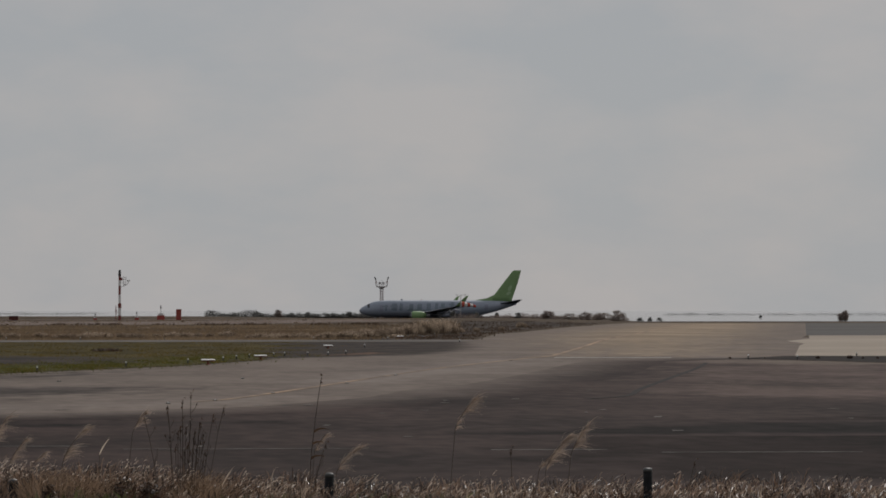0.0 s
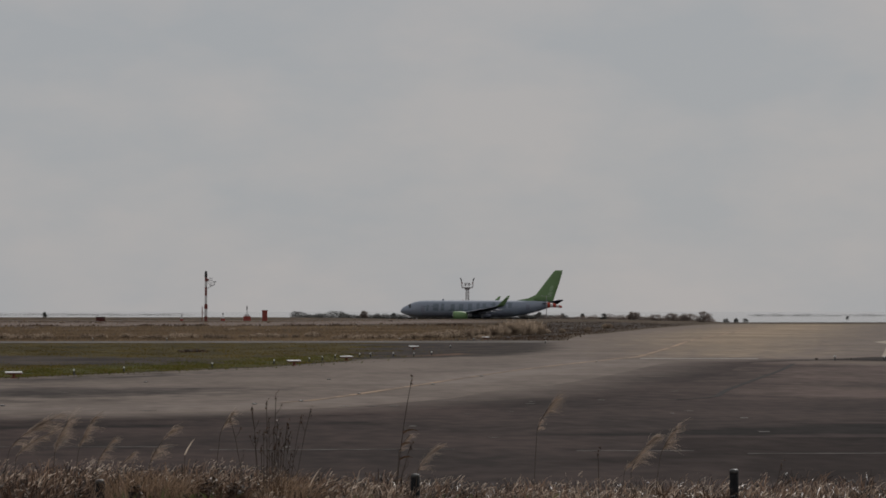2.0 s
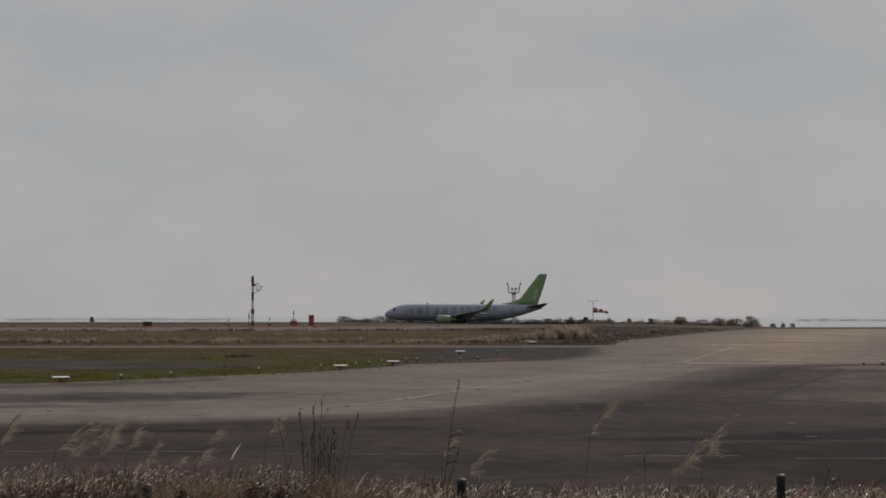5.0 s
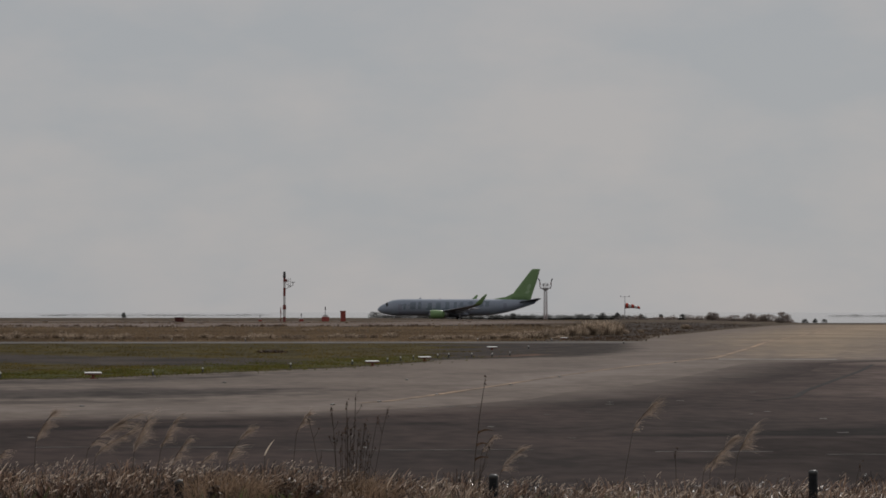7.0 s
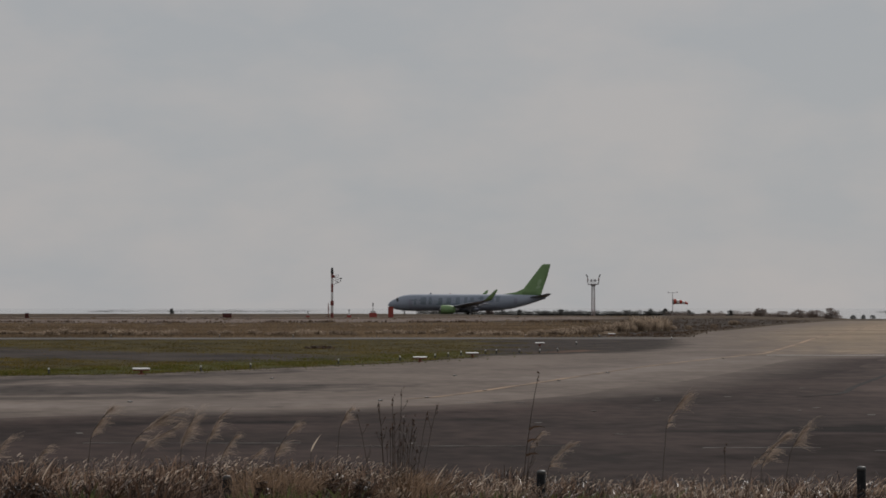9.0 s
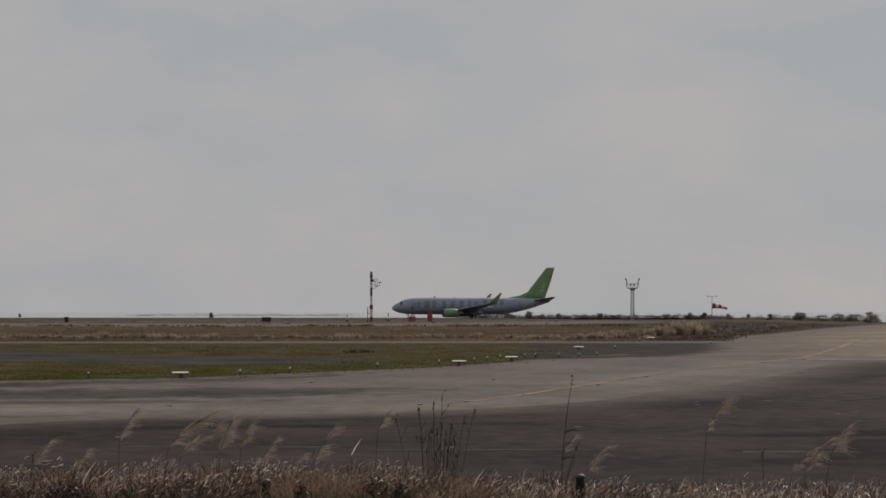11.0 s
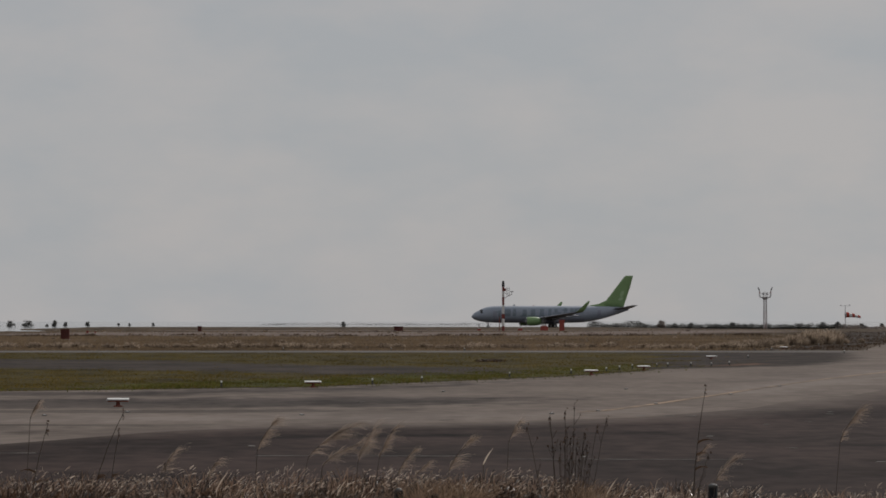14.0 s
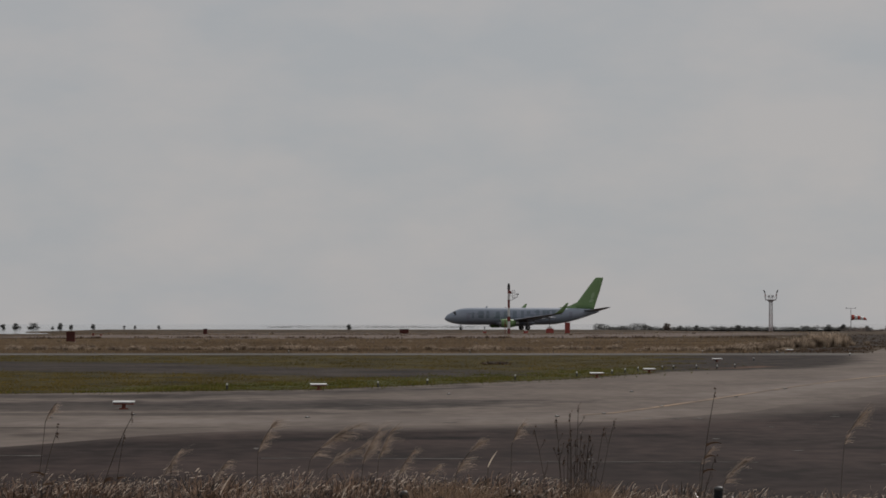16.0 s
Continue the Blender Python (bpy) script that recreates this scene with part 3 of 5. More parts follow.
def tree(name, x, y, height, width, mat, label, seed, z=0.0):
    rng = np.random.default_rng(seed)
    root = empty(name, pose(x, y, z), label, "tree" if height > 2.5 else "bush")
    bm = bmesh.new()
    tube(bm, (0, 0, -0.1), (0.03 * height, 0, height * 0.5), 0.04 * height, 0.015 * height, 7)
    for k in range(5):
        a, h = rng.random() * 6.3, height * (0.25 + 0.12 * k)
        tube(bm, (0.02 * height, 0, h), (math.cos(a) * width * 0.33, math.sin(a) * width * 0.33, h + 0.18 * height), 0.015 * height, 0.005 * height, 5)
    part("trunk", bm, "bark", root)
    balls = []
    for k in range(14):
        across, up = rng.uniform(-0.3, 0.3), rng.random() ** 1.3
        room = math.sqrt(max(0.05, 1 - (across / 0.5) ** 2))
        balls.append((across * width * (1 - 0.5 * up * (mat == "pine")), rng.uniform(-0.3, 0.3) * width, height * (0.12 + 0.68 * up * room), width * 0.21, width * 0.2, height * 0.2))
    clumps("crown", balls, 130, height * 0.045, mat, root, seed + 1)
    return root


def tuft_thing(seed, height, spread, mat="tuft", count=130):
    """A clump of arching dead blades."""
    rng = np.random.default_rng(seed)
    verts, faces = [], []
    for _ in range(count * 2):
        a, q = rng.random() * 6.283, rng.random() ** 0.6
        r = spread * q * 0.55
        bx, by = r * math.cos(a), r * math.sin(a) * 0.6
        h, lean = height * (0.55 + 0.5 * rng.random()) * (1 - 0.45 * q * q), spread * (0.02 + 0.2 * rng.random())
        w = 0.012 + 0.014 * rng.random()
        dx, dy = math.cos(a), math.sin(a)
        k = len(verts)
        for s in (0, 0.5, 0.85, 1.0):
            off = lean * s * s + 0.06 * s
            zz = h * (s - 0.3 * s ** 3)
            ww = w * (1 - 0.6 * s)
            verts += [(bx + dx * off + ww, by + dy * off, zz - 0.03), (bx + dx * off - ww, by + dy * off, zz - 0.03)]
        for j in range(3):
            faces.append((k + 2 * j, k + 2 * j + 1, k + 2 * j + 3, k + 2 * j + 2))
    ob = build("grass_tuft", verts, faces, mat)
    return tagged(ob, "bleached dead grass tuft on the airfield", "grass tuft", "tufts along the service road")


rng = np.random.default_rng(5)
scatter = np.random.default_rng(15)
tuft_kinds = [tuft_thing(20 + k, 0.62, 0.9) for k in range(4)]
spots = []
for x0, x1, y, gap in ((-37, -20, 286, 0.95), (-19, -7, 284, 0.9), (-4.5, 2, 288, 1.2), (2.5, 7.5, 284, 0.9), (9, 16, 290, 1.3), (16, 24, 280, 0.9), (24, 31, 283, 0.8)):
    x = x0
    while x < x1:
        spots.append((x, y + rng.uniform(-5, 7), rng.uniform(0.6, 1.25)))
        x += gap * rng.uniform(0.5, 1.15)
for k in range(70):
    d = 300 + 330 * scatter.random()
    b = scatter.uniform(-0.12, 0.115)
    if b * d < 26 + (d - 264) * 0.13:
        spots.append((b * d, d, scatter.uniform(0.35, 0.75)))
for k, (x, y, s) in enumerate(spots):
    m = pose(x, y, ground_z(x, y) + 0.02, 0, 0, rng.uniform(0, 360))
    if k < 4:
        tuft_kinds[k].matrix_world = m
        ob = tuft_kinds[k]
    else:
        ob = copy_thing(tuft_kinds[k % 4], m)
    ob.scale = (s * 1.35, s * 1.35, s * 1.15)
weed_tuft = tuft_thing(60, 0.62, 0.6, "brownweed", 110)
for k, (x, y, s) in enumerate(((32.5, 160, 0.22), (34.1, 159.6, 0.2), (36.6, 159, 0.4), (38.1, 158.7, 0.45), (38.7, 158.6, 0.3), (39.4, 158.4, 0.28))):
    ob = copy_thing(weed_tuft, pose(x, y, 0.02, 0, 0, 60 * k)) if k else weed_tuft
    ob.matrix_world = pose(x, y, 0.02, 0, 0, 60 * k)
    ob.scale = (s * 0.8, s * 0.8, s)
    tagged(ob, "small dry weed tuft on the dark soil strip", "grass tuft", "tufts on the soil strip")
tall_kinds = [tuft_thing(40 + k, 1.25, 1.5, "tuft", 200) for k in range(3)]
tall = []
for k in range(30):
    f = k / 29
    d = 274 + 54 * f + rng.uniform(-4, 6)
    tall.append(((0.079 + 0.038 * f) * d, d, (0.5 + 0.8 * f ** 1.6) * rng.uniform(0.75, 1.15)))
tall += [(0.1185 * 332, 332, 0.8), (0.121 * 338, 338, 0.55), (0.126 * 350, 350, 0.45), (0.1335 * 372, 372, 0.5), (0.1395 * 430, 430, 0.7), (0.1105 * 336, 336, 1.35), (0.1135 * 340, 340, 1.4), (0.1155 * 337, 337, 1.25)]
for k, (x, y, s) in enumerate(tall):
    m = pose(x, y, 0.03, 0, 0, rng.uniform(0, 360))
    ob = tall_kinds[k] if k < 3 else copy_thing(tall_kinds[k % 3], m)
    if k < 3:
        ob.matrix_world = m
    ob.scale = (s * 1.1, s * 1.1, s * 1.25)
    tagged(ob, "tall bleached pampas clump beside the taxiway", "grass tuft", "tall clumps by the taxiway")


for k, (b, d, h, w) in enumerate(((-0.1308, 1180, 2.6, 2.2), (-0.1266, 1180, 3.0, 3.0), (-0.1216, 1180, 3.3, 3.8), (-0.1137, 1184, 3.0, 2.2), (-0.1105, 1184, 2.2, 1.5), (-0.1039, 1184, 2.6, 1.6),
                                  (-0.0947, 1300, 1.6, 1.2), (-0.0915, 1300, 1.6, 1.1), (-0.0845, 1300, 1.7, 1.2), (-0.0279, 1090, 2.4, 1.5), (-0.116, 1184, 1.4, 1.2))):
    tree("pine_tree", b * d, d, h * 0.8, w * 1.35, "pine", "small dark pine tree far across the airfield", 100 + 3 * k, 0.05 if d > 1080 or b < -0.1 else 0)
for k, (b, d, h, w, mat) in enumerate(((0.1691, 660, 2.4, 4.2, "dryleaf"), (0.1476, 700, 2.0, 3.2, "dryleaf"), (0.154, 705, 1.5, 3.0, "dryleaf"), (0.159, 720, 1.9, 3.5, "dryleaf"), (0.1635, 720, 1.9, 3.5, "dryleaf"), (0.1385, 720, 1.4, 1.8, "pine"),
                                       (0.2385, 640, 2.3, 3.0, "dryleaf"), (0.132, 745, 1.9, 1.6, "pine"), (0.126, 745, 2.0, 2.0, "pine"), (0.119, 750, 2.3, 2.2, "pine"), (0.1145, 1000, 2.0, 3.4, "pine"), (0.1075, 1000, 1.3, 3.0, "pine"), (0.0875, 1000, 2.1, 4.2, "pine"), (0.083, 1000, 1.7, 3.6, "pine"),
                                       (0.0665, 1000, 2.4, 3.0, "dryleaf"), (0.0705, 1000, 1.5, 3.4, "pine"), (0.0755, 1000, 1.6, 3.2, "pine"), (0.0915, 1000, 1.5, 3.5, "pine"), (0.2125, 900, 0.9, 1.1, "pine"), (0.1755, 660, 0.9, 1.5, "pine"), (0.1785, 670, 0.9, 1.3, "pine"), (0.1815, 690, 0.8, 1.6, "pine"))):
    tree("bush" if mat == "dryleaf" else "pine_tree", b * d, d, h, w, mat, "leafless brown bush on the far field" if mat == "dryleaf" else "low dark evergreen on the far field", 300 + 3 * k, ground_z(b * d, d))


for k in range(22):
    d = rng.uniform(430, 690)
    b = rng.uniform(-0.11, 0.12)
    if b * d < 26 + (d - 264) * 0.13:
        tree("bush", b * d, d, rng.uniform(0.25, 0.5), rng.uniform(1.2, 3.5), "dryleaf", "low withered bush on the dry field", 900 + 3 * k, ground_z(b * d, d) + 0.02)


def shore(name, b0, b1, d, height, gap, seed, mat="shore", z=0.12):
    r = np.random.default_rng(seed)
    balls, b = [], b0
    while b < b1:
        h = height * r.uniform(0.5, 1.1)
        balls.append((b * d, d + r.uniform(-6, 6), z + h * 0.35, gap * d * r.uniform(0.7, 1.4), 3, h * 0.6))
        b += gap * r.uniform(0.6, 1.4)
    ob = clumps(name, balls, 420, height * 0.075, mat, None, seed)
    return tagged(ob, "low dark line of far trees", "tree line", kind="stuff")


shore("tree_line", 0.046, 0.062, 1000, 2.3, 0.0016, 9, "pine", 0.0)
shore("tree_line", 0.060, 0.128, 1050, 1.5, 0.0012, 10, "pine", 0.0)
shore("tree_line", -0.05, 0.012, 1500, 1.2, 0.004, 11)
shore("tree_line", 0.186, 0.26, 1300, 1.1, 0.004, 12)
shore("tree_line", 0.122, 0.166, 735, 1.5, 0.0026, 13, "dryleaf", 0.1)


# ---- airport things ----
def wind_mast(x, y):
    root = empty("wind_mast", pose(x, y, ground_z(x, y)), "red and white banded steel mast with wind instruments", "mast")
    marks = [(0.0, 1.0, "mastred"), (1.0, 2.5, "paintwhite"), (2.5, 3.4, "mastred"), (3.4, 5.05, "paintwhite"), (5.05, 6.7, "mastred"), (6.7, 7.85, "paintwhite"), (7.85, 9.2, "mastred")]
    for z0, z1, mat in marks:
        r = 0.28 if z0 < 2 else 0.23
        part("band", tube(bmesh.new(), (0, 0, z0 - 0.05 * (z0 == 0)), (0, 0, z1), r, r, 12), mat, root)
    part("housing", block(bmesh.new(), (0, 0, 2.85), (0.66, 0.6, 0.9), 0.06), "mastred", root)
    part("collar", tube(bmesh.new(), (0, 0, 8.7), (0, 0, 9.15), 0.3, 0.26, 12), "black", root)
    part("cap", tube(bmesh.new(), (0, 0, 9.2), (0, 0, 9.85), 0.27, 0.2, 12), "black", root, "dark instrument head")
    bm = bmesh.new()
    tube(bm, (0.1, 0, 6.4), (1.7, 0, 7.2), 0.06, n=6)
    tube(bm, (0.1, 0, 7.6), (1.2, 0, 7.0), 0.05, n=6)
    part("arm", bm, "galv", root)
    bm = bmesh.new()
    tube(bm, (1.65, 0, 7.1), (1.65, 0, 7.7), 0.05, n=6)
    for k in range(3):
        a = k * 2.09
        bmesh.ops.create_uvsphere(bm, u_segments=8, v_segments=6, radius=0.13, matrix=Matrix.Translation((1.65 + 0.2 * math.cos(a), 0.2 * math.sin(a), 7.75)))
    part("anemometer", bm, "black", root)
    bm = bmesh.new()
    for zz in (7.0, 7.5, 8.0, 8.4):
        tube(bm, (0.75, 0, zz), (1.2, 0, zz), 0.04, n=6)
    for xx in (0.75, 1.2):
        tube(bm, (xx, 0, 6.8), (xx, 0, 8.6), 0.04, n=6)
    tube(bm, (0.1, 0, 7.9), (0.8, 0, 7.9), 0.05, n=6)
    part("sensor_frame", bm, "galv", root)
    part("lamp", block(bmesh.new(), (0.36, -0.1, 8.1), (0.4, 0.4, 0.55), 0.05), "mastred", root)
    bm = bmesh.new()
    tube(bm, (-0.72, 0, -0.05), (-0.72, 0, 2.9), 0.07, n=8)
    block(bm, (-0.72, 0, 1.9), (0.24, 0.2, 0.5), 0.02)
    tube(bm, (-0.72, 0, 1.6), (-0.1, 0, 1.6), 0.04, n=6)
    part("side_pole", bm, "rust", root)
    return root


wind_mast(12.9, 660)


def red_cabinet(name, x, y, w, h, mat="red", label="red painted equipment cabinet in the dry grass"):
    root = empty(name, pose(x, y, ground_z(x, y)), label, "cabinet")
    part("body", block(bmesh.new(), (0, 0, h * 0.45 - 0.05), (w, w * 0.8, h * 0.9), 0.04), mat, root)
    part("roof", block(bmesh.new(), (0, 0, h * 0.95 - 0.05), (w * 1.12, w * 0.92, h * 0.1), 0.03), mat, root)
    part("door", block(bmesh.new(), (0, -w * 0.41, h * 0.42), (w * 0.78, 0.04, h * 0.7), 0.01), mat, root)
    part("handle", block(bmesh.new(), (w * 0.25, -w * 0.44, h * 0.45), (0.06, 0.05, 0.2)), "black", root)
    part("plinth", block(bmesh.new(), (0, 0, -0.05), (w * 1.15, w, 0.2)), "galv", root)
    return root


red_cabinet("equipment_cabinet", 24.4, 660, 1.0, 2.2)
red_cabinet("equipment_cabinet", -44.9, 406, 1.0, 1.35, "maroon", "rusty red equipment cabinet on the grass")
red_cabinet("equipment_cabinet", -43.8, 620, 0.7, 1.1, "maroon", "small rusty red cabinet far on the grass")
red_cabinet("equipment_cabinet", -7.4, 640, 1.7, 1.0, "maroon", "low brown equipment box far on the grass")


red_cabinet("equipment_cabinet", -58.2, 560, 0.35, 0.5, "red", "tiny red marker box on the far grass")
red_cabinet("equipment_cabinet", -56.9, 560, 0.3, 0.35, "red", "tiny red marker box on the far grass")


def beacon(x, y, size):
    root = empty("beacon_box", pose(x, y, ground_z(x, y)), "red and white low beacon box with thin aerial", "beacon")
    part("base", block(bmesh.new(), (0, 0, 0.45 * size), (1.5 * size, 1.2 * size, 1.0 * size), 0.05), "red", root)
    part("top", block(bmesh.new(), (0, 0, 1.15 * size), (1.0 * size, 0.8 * size, 0.4 * size), 0.05), "paintwhite", root)
    bm = bmesh.new()
    tube(bm, (0, 0, 1.3 * size), (0, 0, 2.9 * size), 0.06, 0.04, 6)
    tube(bm, (0, 0, 2.3 * size), (0, 0, 3.0 * size), 0.12, 0.1, 8)
    part("aerial", bm, "black", root)
    return root


beacon(21.4, 675, 1.0)
beacon(16.6, 675, 0.55)
beacon(8.4, 680, 0.45)


def light_tower(x, y):
    h = 11.4
    root = empty("antenna_tower", pose(x, y, ground_z(x, y)), "grey steel lattice tower with forked antenna head", "tower")
    corners = [(-0.46, -0.46), (0.46, -0.46), (0.46, 0.46), (-0.46, 0.46)]
    for cx, cy in corners:
        part("leg", tube(bmesh.new(), (cx, cy, -0.1), (cx * 0.8, cy * 0.8, h - 3.2), 0.085, 0.075, 6), "towersteel", root)
    for k in range(10):
        bm = bmesh.new()
        z0, z1 = (h - 3.2) * k / 10, (h - 3.2) * (k + 1) / 10
        s0, s1 = 1 - 0.2 * k / 10, 1 - 0.2 * (k + 1) / 10
        for i in range(4):
            a, b = corners[i], corners[(i + 1) % 4]
            tube(bm, (a[0] * s0, a[1] * s0, z0), (b[0] * s1, b[1] * s1, z1), 0.06, n=5)
            tube(bm, (a[0] * s1, a[1] * s1, z1), (b[0] * s1, b[1] * s1, z1), 0.07, n=5)
        part("brace", bm, "fadedsteel" if k < 6 else "towersteel", root)
    part("platform", block(bmesh.new(), (0, 0, h - 2.75), (2.9, 1.5, 0.26), 0.04), "towersteel", root)
    part("bracket", loft(bmesh.new(), [[(-w, -w * 0.8, z), (w, -w * 0.8, z), (w, w * 0.8, z), (-w, w * 0.8, z)] for w, z in ((0.4, h - 3.4), (0.85, h - 2.88))]), "towersteel", root)
    for side in (-1, 1):
        bm = bmesh.new()
        tube(bm, (side * 1.2, 0, h - 2.72), (side * 1.55, 0, h - 2.3), 0.12, n=8)
        tube(bm, (side * 1.53, 0, h - 2.4), (side * 1.6, 0, h - 0.7), 0.12, 0.11, 8)
        part("fork", bm, "galv", root)
        bm = block(bmesh.new(), (side * 1.5, 0, h - 1.5), (0.36, 0.3, 0.7), 0.05)
        part("antenna_box", bm, "fadedsteel", root)
        part("antenna", tube(bmesh.new(), (side * 1.58, 0, h - 0.8), (side * 1.95, 0, h - 0.05), 0.17, 0.14, 8), "black", root)
        bm = bmesh.new()
        block(bm, (side * 0.5, 0, h - 1.75), (0.55, 0.4, 0.6), 0.04)
        tube(bm, (side * 0.5, 0, h - 2.7), (side * 0.5, 0, h - 1.9), 0.06, n=6)
        part("lamp_head", bm, "galv", root)
    part("spike", tube(bmesh.new(), (0, 0, h - 2.65), (0, 0, h - 1.0), 0.05, 0.03, 6), "galv", root)
    for zz in (h - 2.2, h - 1.75):
        part("rail", tube(bmesh.new(), (-1.4, -0.7, zz), (1.4, -0.7, zz), 0.035, n=5), "galv", root)
    return root


light_tower(0.0974 * 915, 915)


def windsock(x, y):
    root = empty("windsock", pose(x, y, ground_z(x, y)), "red and white striped windsock on a thin pole", "windsock")
    part("pole", tube(bmesh.new(), (0, 0, -0.1), (0, 0, 5.6), 0.09, 0.06, 8), "galv", root)
    part("crossbar", tube(bmesh.new(), (-1.0, 0, 5.5), (1.0, 0, 5.5), 0.04, n=6), "galv", root)
    for sx in (-1.0, 1.0):
        part("lamp", block(bmesh.new(), (sx, 0, 5.6), (0.22, 0.2, 0.25), 0.03), "galv", root)
    sock = new("sock")
    sock.parent = root
    sock.matrix_basis = pose(0, 0, 3.6)
    n = 5
    for k in range(n):
        rings = []
        for j in range(4):
            s = (k + j / 3) / n
            r, cx, cz = 0.62 * (1 - 0.62 * s), 0.12 + 3.3 * s, -0.1 - 0.5 * s * s
            rings.append([(cx, r * math.cos(a * math.pi / 6), cz + r * math.sin(a * math.pi / 6)) for a in range(12)])
        part("stripe", loft(bmesh.new(), rings, True), "sockred" if k % 2 == 0 else "paintwhite", sock, smooth=True)
    part("hoop", tube(bmesh.new(), (0.0, 0, -0.1), (0.14, 0, -0.1), 0.66, 0.66, 14), "galv", sock)
    return root, sock


sock_root, sock = windsock(0.1212 * 742, 742)


def edge_board(x, y):
    root = empty("marker_board", pose(x, y, 0.02), "low white-topped marker board on a red stand", "marker", "marker boards by the taxiway")
    board = part("board", block(bmesh.new(), (0, 0, 0), (0.6, 0.3, 0.035), 0.01), "paintwhite", root, "white weathered top")
    board.matrix_basis = pose(0, 0, 0.195, 5, 0, 0)
    part("skirt", block(bmesh.new(), (0, 0.01, 0.145), (0.56, 0.27, 0.045), 0.01), "rust", root)
    part("leg", tube(bmesh.new(), (0, 0, -0.06), (0, 0, 0.13), 0.06, 0.05, 8), "rust", root)
    part("foot", tube(bmesh.new(), (0, 0, -0.02), (0, 0, 0.02), 0.13, 0.12, 10), "rust", root)
    return root


first_board = edge_board(-8.8, 92.8)
for x, y in ((-4.4, 119.1), (6.66, 145.8), (9.73, 158.8), (16.5, 202.7), (28.0, 272), (69.5, 525)):
    copy_thing(first_board, pose(x, y, 0.02, 0, 0, 8))


def edge_light(x, y):
    root = empty("edge_light", pose(x, y, 0.02), "small black taxiway edge light with pale lens", "edge light", "taxiway edge lights")
    part("base", tube(bmesh.new(), (0, 0, -0.05), (0, 0, 0.02), 0.06, 0.05, 10), "black", root)
    part("stem", tube(bmesh.new(), (0, 0, 0.02), (0, 0, 0.15), 0.035, 0.03, 8), "black", root)
    bm = tube(bmesh.new(), (0, 0, 0.15), (0, 0, 0.18), 0.033, 0.03, 10)
    bmesh.ops.create_uvsphere(bm, u_segments=10, v_segments=6, radius=0.036, matrix=Matrix.Translation((0, 0, 0.185)))
    part("lens", bm, "lens", root, "pale glass lens")
    return root


first_light = edge_light(-7.7, 120)
for x, y in ((-2.4, 124.3), (-0.6, 129.5), (3.0, 140), (5.9, 148.5), (7.75, 154.4), (8.6, 159), (9.5, 164), (11.0, 168.8), (11.65, 170.2), (12.95, 172), (14.0, 172), (15.3, 176.5), (33.0, 158.1), (34.9, 155.9), (40.2, 166), (16.6, 205), (19.2, 208),
             (29, 240), (26, 262), (34, 300), (37.5, 318), (-3.6, 262), (2.1, 262), (-12, 262), (20.2, 262)):
    copy_thing(first_light, pose(x, y, 0.02))


def stud(x, y):
    root = empty("ground_light", pose(x, y, 0.02), "flush taxiway centre light in a low metal ring", "ground light", "taxiway ground lights")
    part("ring", tube(bmesh.new(), (0, 0, -0.04), (0, 0, 0.015), 0.08, 0.06, 10), "black", root)
    part("lens", tube(bmesh.new(), (0, 0, 0.012), (0, 0, 0.022), 0.04, 0.03, 8), "lens", root)
    return root


first_stud = stud(-3.4, 84.5)
for x, y in ((4.2, 88), (6.2, 95.5), (2.9, 85.5), (9.4, 108), (12.3, 121), (-8, 87), (0.2, 112), (6.5, 116), (21, 154), (-9.8, 84)):
    copy_thing(first_stud, pose(x, y, 0.02))


# ---- airliner: nose at local x = 0, tail towards +x, port side towards -y ----
FX = (0, 0.25, 0.8, 1.6, 2.6, 3.6, 5, 7, 24, 27, 30, 33, 36, 38)
FTOP = (2.78, 3.25, 3.7, 4.12, 4.64, 5.0, 5.22, 5.3, 5.3, 5.3, 5.27, 5.2, 5.05, 4.75)
FBOT = (2.68, 2.3, 2.0, 1.72, 1.5, 1.38, 1.3, 1.28, 1.28, 1.38, 1.82, 2.58, 3.55, 4.25)
FHW = (0.05, 0.5, 0.85, 1.2, 1.5, 1.7, 1.85, 1.88, 1.88, 1.85, 1.6, 1.2, 0.65, 0.22)


def hull(x, a, out=0.0):
    """A point of the fuselage skin; a is the angle up from port."""
    top, bot, hw = (float(np.interp(x, FX, f)) for f in (FTOP, FBOT, FHW))
    c, hh = (top + bot) / 2, (top - bot) / 2
    return Vector((x, -(hw + out) * math.cos(a), c + (hh + out) * math.sin(a)))


def hull_piece(name, x0, x1, a0, a1, mat, parent, out=0.012, label="", nx=4, na=4, lean=0.0):
    """A thin raised panel that follows the fuselage skin."""
    bm = bmesh.new()
    grid = []
    for o in (out, -0.01):
        grid.append([[bm.verts.new(hull(x0 + (x1 - x0) * i / nx + lean * (j / na), a0 + (a1 - a0) * j / na, o)) for j in range(na + 1)] for i in range(nx + 1)])
    for g in grid:
        for i in range(nx):
            for j in range(na):
                bm.faces.new((g[i][j], g[i + 1][j], g[i + 1][j + 1], g[i][j + 1]))
    for i in range(nx):
        for j in (0, na):
            bm.faces.new((grid[0][i][j], grid[0][i + 1][j], grid[1][i + 1][j], grid[1][i][j]))
    for j in range(na):
        for i in (0, nx):
            bm.faces.new((grid[0][i][j], grid[0][i][j + 1], grid[1][i][j + 1], grid[1][i][j]))
    return part(name, bm, mat, parent, label, smooth=False)


